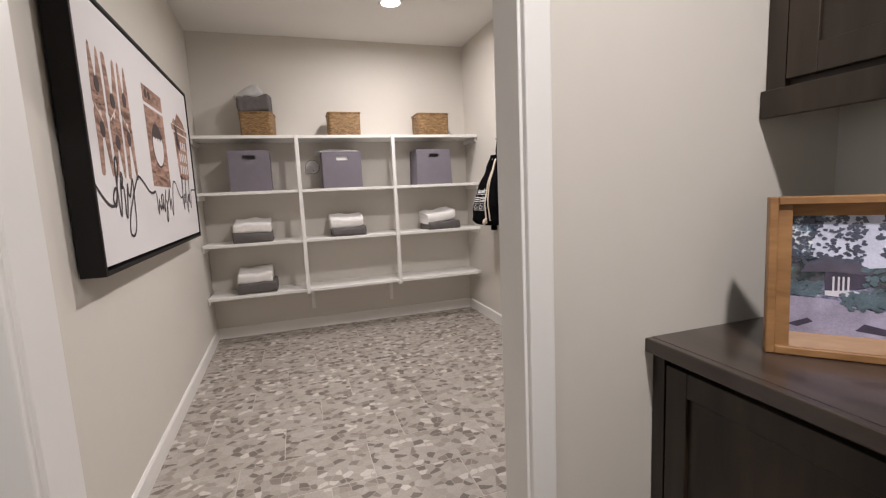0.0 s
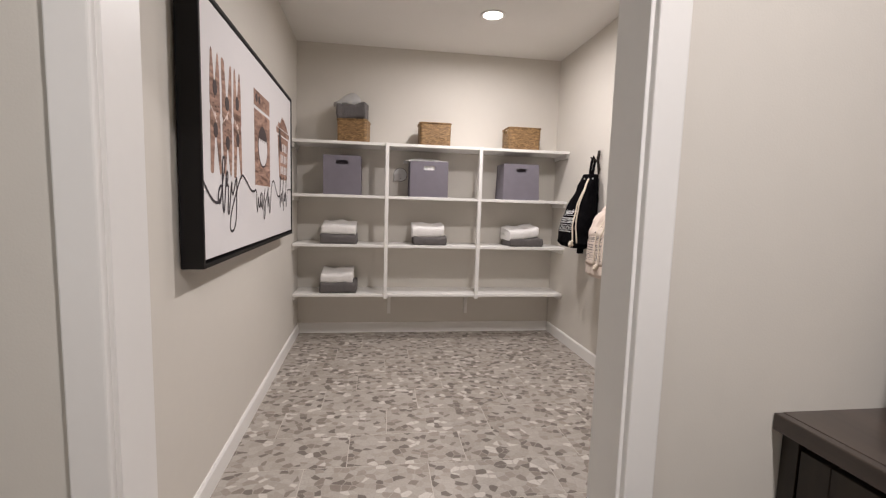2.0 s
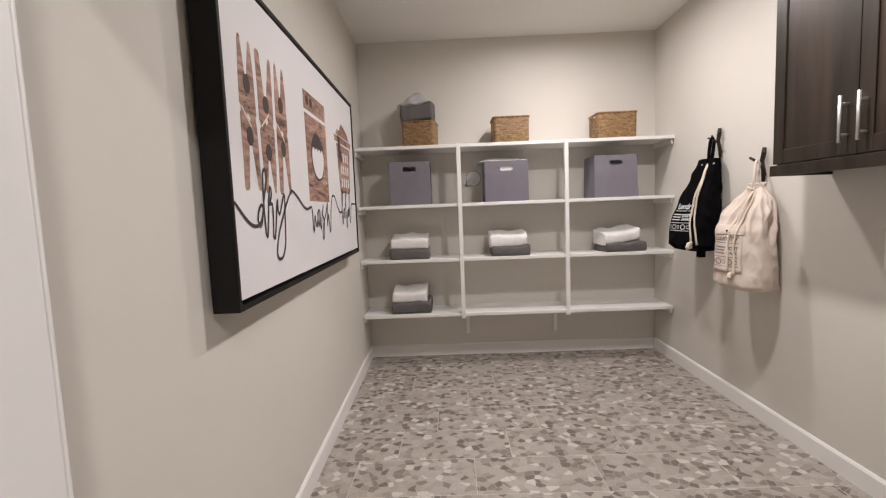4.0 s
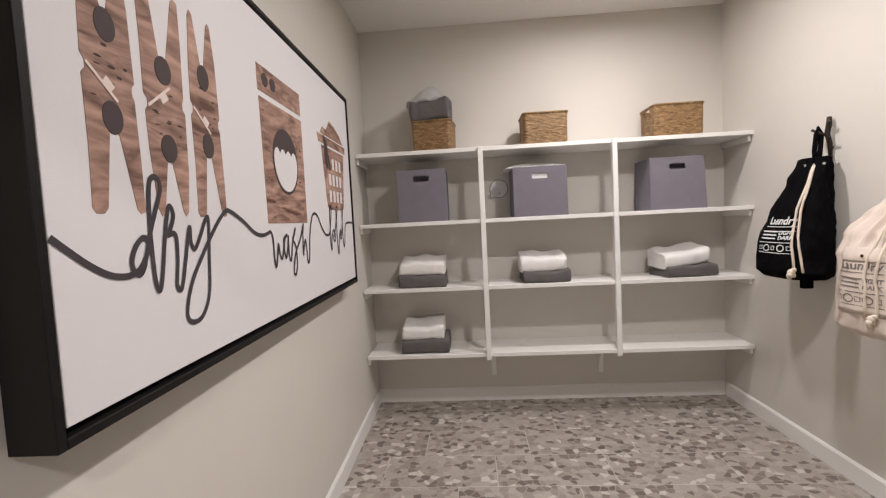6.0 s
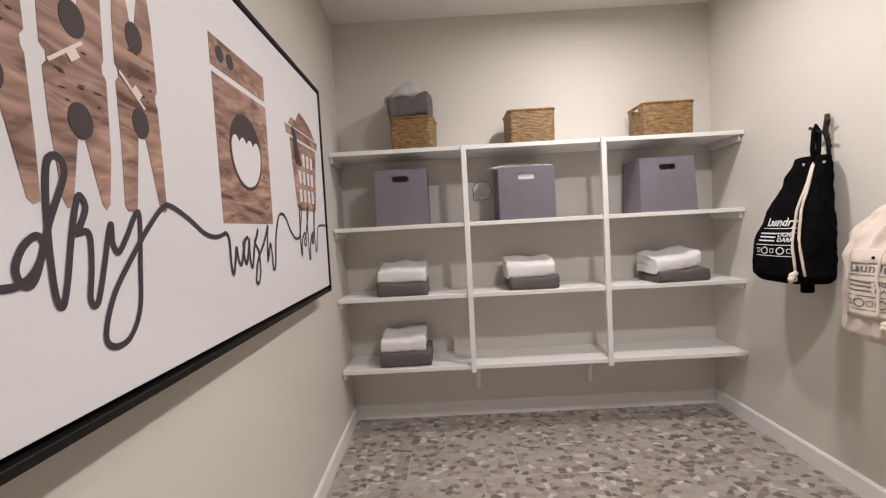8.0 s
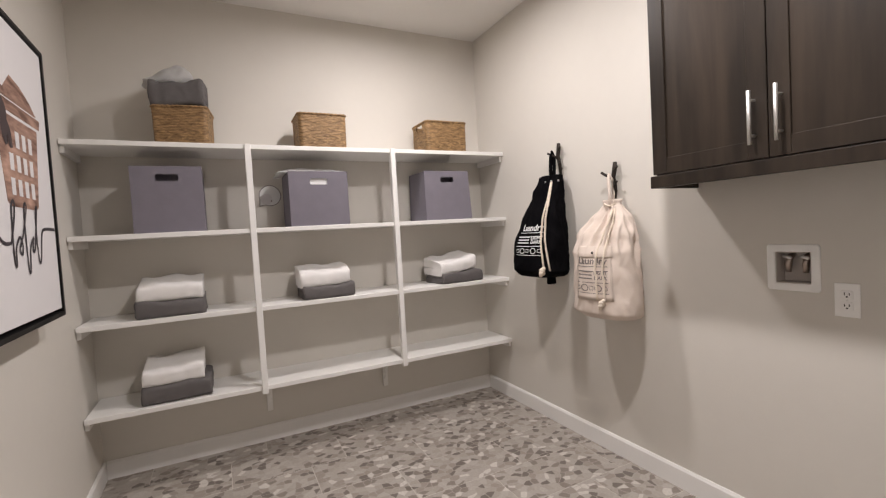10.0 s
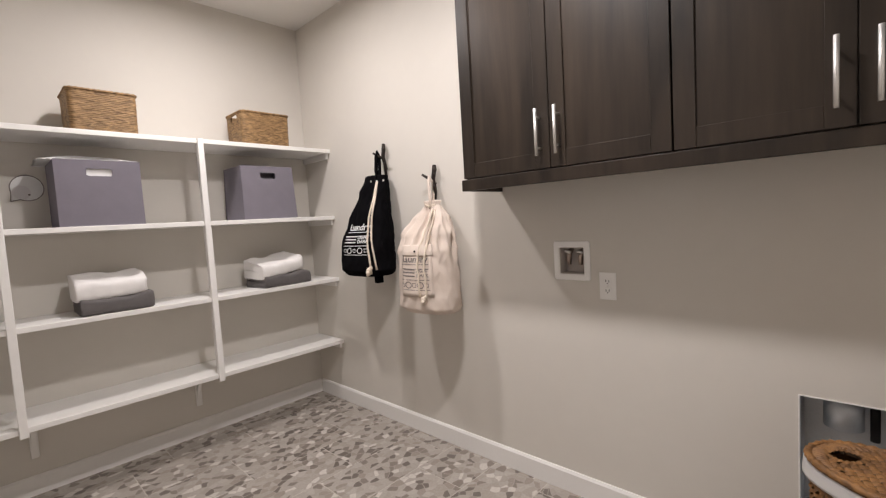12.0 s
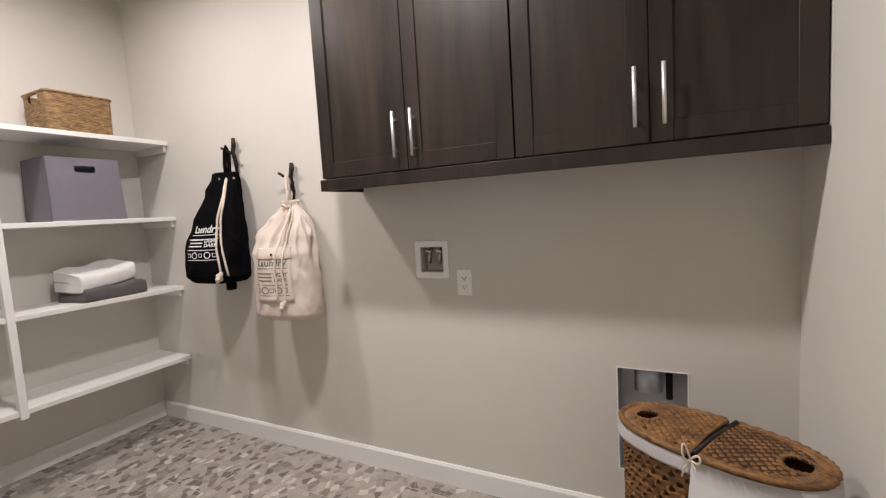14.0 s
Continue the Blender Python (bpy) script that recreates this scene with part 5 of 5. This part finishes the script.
def photo_material():
    """A printed photograph of shrubs, water and sky seen through leaves, in soft blotches."""
    m = bpy.data.materials.new("photo_print")
    m.use_nodes = True
    n, l = m.node_tree.nodes, m.node_tree.links
    b = n["Principled BSDF"]
    b.inputs["Roughness"].default_value = 0.25
    co = n.new("ShaderNodeTexCoord")
    sep = n.new("ShaderNodeSeparateXYZ")
    l.new(co.outputs["Generated"], sep.inputs[0])
    a = n.new("ShaderNodeTexNoise"); a.inputs["Scale"].default_value = 26; a.inputs["Detail"].default_value = 6; a.inputs["Roughness"].default_value = 0.68
    l.new(co.outputs["Object"], a.inputs["Vector"])
    wob = n.new("ShaderNodeTexNoise"); wob.inputs["Scale"].default_value = 9; wob.inputs["Detail"].default_value = 3
    l.new(co.outputs["Object"], wob.inputs["Vector"])

    def ramp(stops, src):
        r = n.new("ShaderNodeValToRGB")
        e = r.color_ramp.elements
        e[0].position, e[0].color = stops[0][0], (*stops[0][1], 1)
        e[1].position, e[1].color = stops[-1][0], (*stops[-1][1], 1)
        for p, c in stops[1:-1]:
            e.new(p).color = (*c, 1)
        l.new(src, r.inputs["Fac"])
        return r.outputs["Color"]
    leaves = ramp(((0.38, (0.012, 0.018, 0.03)), (0.5, (0.05, 0.08, 0.11)), (0.56, (0.16, 0.22, 0.30)), (0.62, (0.80, 0.85, 0.92))), a.outputs["Fac"])
    shrubs = ramp(((0.36, (0.03, 0.045, 0.05)), (0.48, (0.11, 0.10, 0.12)), (0.56, (0.07, 0.14, 0.13)), (0.68, (0.34, 0.34, 0.42))), a.outputs["Fac"])
    path = ramp(((0.36, (0.06, 0.07, 0.14)), (0.50, (0.25, 0.25, 0.40)), (0.64, (0.62, 0.62, 0.78))), a.outputs["Fac"])
    hgt = n.new("ShaderNodeMath"); hgt.operation = "MULTIPLY_ADD"; hgt.inputs[1].default_value = 0.45
    l.new(wob.outputs["Fac"], hgt.inputs[0]); l.new(sep.outputs[2], hgt.inputs[2])

    def over(low, high, edge):
        k = n.new("ShaderNodeMapRange")
        k.inputs["From Min"].default_value, k.inputs["From Max"].default_value = edge - 0.03, edge + 0.03
        l.new(hgt.outputs[0], k.inputs["Value"])
        m2 = n.new("ShaderNodeMix"); m2.data_type = "RGBA"
        l.new(k.outputs["Result"], m2.inputs["Factor"]); l.new(low, m2.inputs["A"]); l.new(high, m2.inputs["B"])
        return m2.outputs["Result"]
    l.new(over(over(path, shrubs, 0.60), leaves, 0.84), b.inputs["Base Color"])
    return m


def photo_frame():
    """A wooden frame that leans back on the counter, turned half to the doorway."""
    f = thing("photo_frame", "honey-coloured wooden picture frame with a landscape photo", "picture frame", pose(1.762, -3.792, 0.883, 0, 0, -47.5))
    w, h, t, bl = 0.44, 0.345, 0.017, math.tan(radians(6))
    def slab(x0, x1, z0, z1, y0, y1, bev=0.002):
        bm = box(x0, x1, y0, y1, z0, z1, bev)
        for v in bm.verts:
            v.co.y += v.co.z * bl
        return bm
    for nm, a in (("frame_side", (0, t, 0.0, h)), ("frame_side", (w - t, w, 0.0, h)), ("frame_rail", (t, w - t, 0.0, t)), ("frame_rail", (t, w - t, h - t, h))):
        part(nm, slab(*a, 0.0, 0.045), M_PINE, f)
    i = t + 0.026

    def sloped(x0, x1, z0, z1):
        """A lip that falls away from the frame's face towards the photo."""
        bm = box(x0, x1, 0.010, 0.042, z0, z1)
        for v in bm.verts:
            if v.co.y < 0.02:
                edge = min(v.co.x - t, w - t - v.co.x, v.co.z - t, h - t - v.co.z)
                v.co.y += 0.022 * min(1.0, max(0.0, edge) / (i - t))
        for v in bm.verts:
            v.co.y += v.co.z * bl
        return bm
    for a in ((t, i, t, h - t), (w - i, w - t, t, h - t), (i, w - i, t, i), (i, w - i, h - i, h - t)):
        part("inner_lip", sloped(*a), M_PINE, f)
    part("photo", slab(i - 0.004, w - i + 0.004, i - 0.004, h - i + 0.004, 0.036, 0.038, 0), M_PHOTO, f, "bluish landscape photograph")
    part("back_board", slab(0.01, w - 0.01, 0.01, h - 0.01, 0.0455, 0.049, 0), M_IRON, f)

    def printed(name, outline, lift, mat):
        """A flat printed shape on the photo, from places given as shares of its width and height."""
        bm = prism([(i + u * (w - 2 * i), i + v * (h - 2 * i)) for u, v in outline], 0.0003)
        for v in bm.verts:
            v.co = Vector((v.co.x, 0.0358 - lift - v.co.z + v.co.y * bl, v.co.y))
        part(name, bm, mat, f)
    printed("printed_sky", [(0.10, 0.66), (0.14, 0.93), (0.28, 1.0), (0.52, 1.0), (0.60, 0.78), (0.50, 0.58), (0.34, 0.56)], 0.0002, M_PH_SKY)
    printed("printed_road", [(0, 0), (1, 0), (1, 0.20), (0.40, 0.22), (0.22, 0.30), (0, 0.31)], 0.0002, M_PH_ROAD)
    printed("printed_shade", [(0, 0.07), (0.10, 0.13), (0.13, 0.10), (0.05, 0.05)], 0.0008, M_PH_DARK)
    printed("printed_shade", [(0.33, 0.05), (0.37, 0.11), (0.62, 0.03), (0.62, 0)], 0.0008, M_PH_DARK)
    printed("printed_roof", [(0.06, 0.52), (0.09, 0.60), (0.19, 0.66), (0.31, 0.63), (0.41, 0.53), (0.39, 0.51), (0.22, 0.53)], 0.0008, M_PH_ROOF)
    printed("printed_porch", [(0.18, 0.36), (0.18, 0.53), (0.38, 0.51), (0.37, 0.40)], 0.0006, M_PH_DARK)
    for u in (0.215, 0.24, 0.262, 0.285):
        printed("printed_column", [(u, 0.37), (u, 0.49), (u + 0.010, 0.49), (u + 0.010, 0.37)], 0.0012, M_PH_LIGHT)
    printed("printed_drive", [(0.18, 0.33), (0.18, 0.37), (0.33, 0.375), (0.36, 0.35), (0.27, 0.32)], 0.0010, M_PH_LIGHT)
    rng = random.Random(4)

    def blobs(name, spots, size, lift, mat):
        """Leafy clumps with ragged outlines."""
        bm = bmesh.new()
        for u, v in spots:
            r = size * rng.uniform(0.5, 1.25)
            out = [(i + u * (w - 2 * i) + r * math.cos(q * 0.7) * rng.uniform(0.45, 1.1), i + v * (h - 2 * i) + r * math.sin(q * 0.7) * rng.uniform(0.4, 0.8)) for q in range(9)]
            out = [(min(max(a, i), w - i), min(max(c, i), h - i)) for a, c in out]
            prism(out, 0.0002 + 0.0003 * rng.random(), bm=bm)
        for v in bm.verts:
            v.co = Vector((v.co.x, 0.0358 - lift - v.co.z + v.co.y * bl, v.co.y))
        part(name, bm, mat, f)
    blobs("printed_foliage", [(rng.uniform(0.0, 0.36), rng.uniform(0.60, 0.99)) for q in range(210)], 0.006, 0.0010, M_PH_LEAF)
    blobs("printed_foliage", [(rng.uniform(0.42, 1.0), rng.uniform(0.66, 0.99)) for q in range(230)], 0.007, 0.0010, M_PH_LEAF)
    blobs("printed_shrub", [(rng.uniform(0.26, 0.62), rng.uniform(0.22, 0.36)) for q in range(110)] + [(rng.uniform(0.36, 1.0), rng.uniform(0.25, 0.56)) for q in range(190)], 0.008, 0.0016, M_PH_SHRUB)
    blobs("printed_shrub", [(rng.uniform(0.0, 0.17), rng.uniform(0.33, 0.44)) for q in range(80)], 0.007, 0.0016, M_PH_SHRUB)
    leg = bmesh.new()
    for x0, x1, ya, yb, z0, z1 in ((w / 2 - 0.03, w / 2 + 0.03, 0.13, 0.137, 0.0, 0.01),):
        tube([(w / 2, 0.05, 0.22), (w / 2, 0.13, 0.004)], 0.006, 8, bm=leg)
    part("easel_leg", leg, M_IRON, f)


M_CTOP = wood("dark_countertop", (0.034, 0.023, 0.018), (0.075, 0.053, 0.042), (9, 0.9, 9), 0.3, coat=0.3)
M_PINE = wood("honey_pine", (0.20, 0.092, 0.030), (0.42, 0.225, 0.090), (3, 18, 14), 0.5)
M_PHOTO = photo_material()
M_PH_ROAD = material("photo_road", (0.40, 0.37, 0.50), 0.3, vary=0.45, scale=18)
M_PH_DARK = material("photo_shade", (0.075, 0.065, 0.10), 0.3, vary=0.5, scale=30)
M_PH_ROOF = material("photo_roof", (0.115, 0.105, 0.145), 0.3, vary=0.25, scale=24)
M_PH_LIGHT = material("photo_light", (0.72, 0.70, 0.78), 0.3, vary=0.12, scale=30)
M_PH_SKY = material("photo_sky", (0.66, 0.68, 0.84), 0.3, vary=0.35, scale=16)
M_PH_LEAF = material("photo_leaf", (0.085, 0.095, 0.135), 0.3, vary=0.6, scale=40)
M_PH_SHRUB = material("photo_shrub", (0.115, 0.165, 0.20), 0.3, vary=0.75, scale=26)
hall_counter()
photo_frame()
tiles()
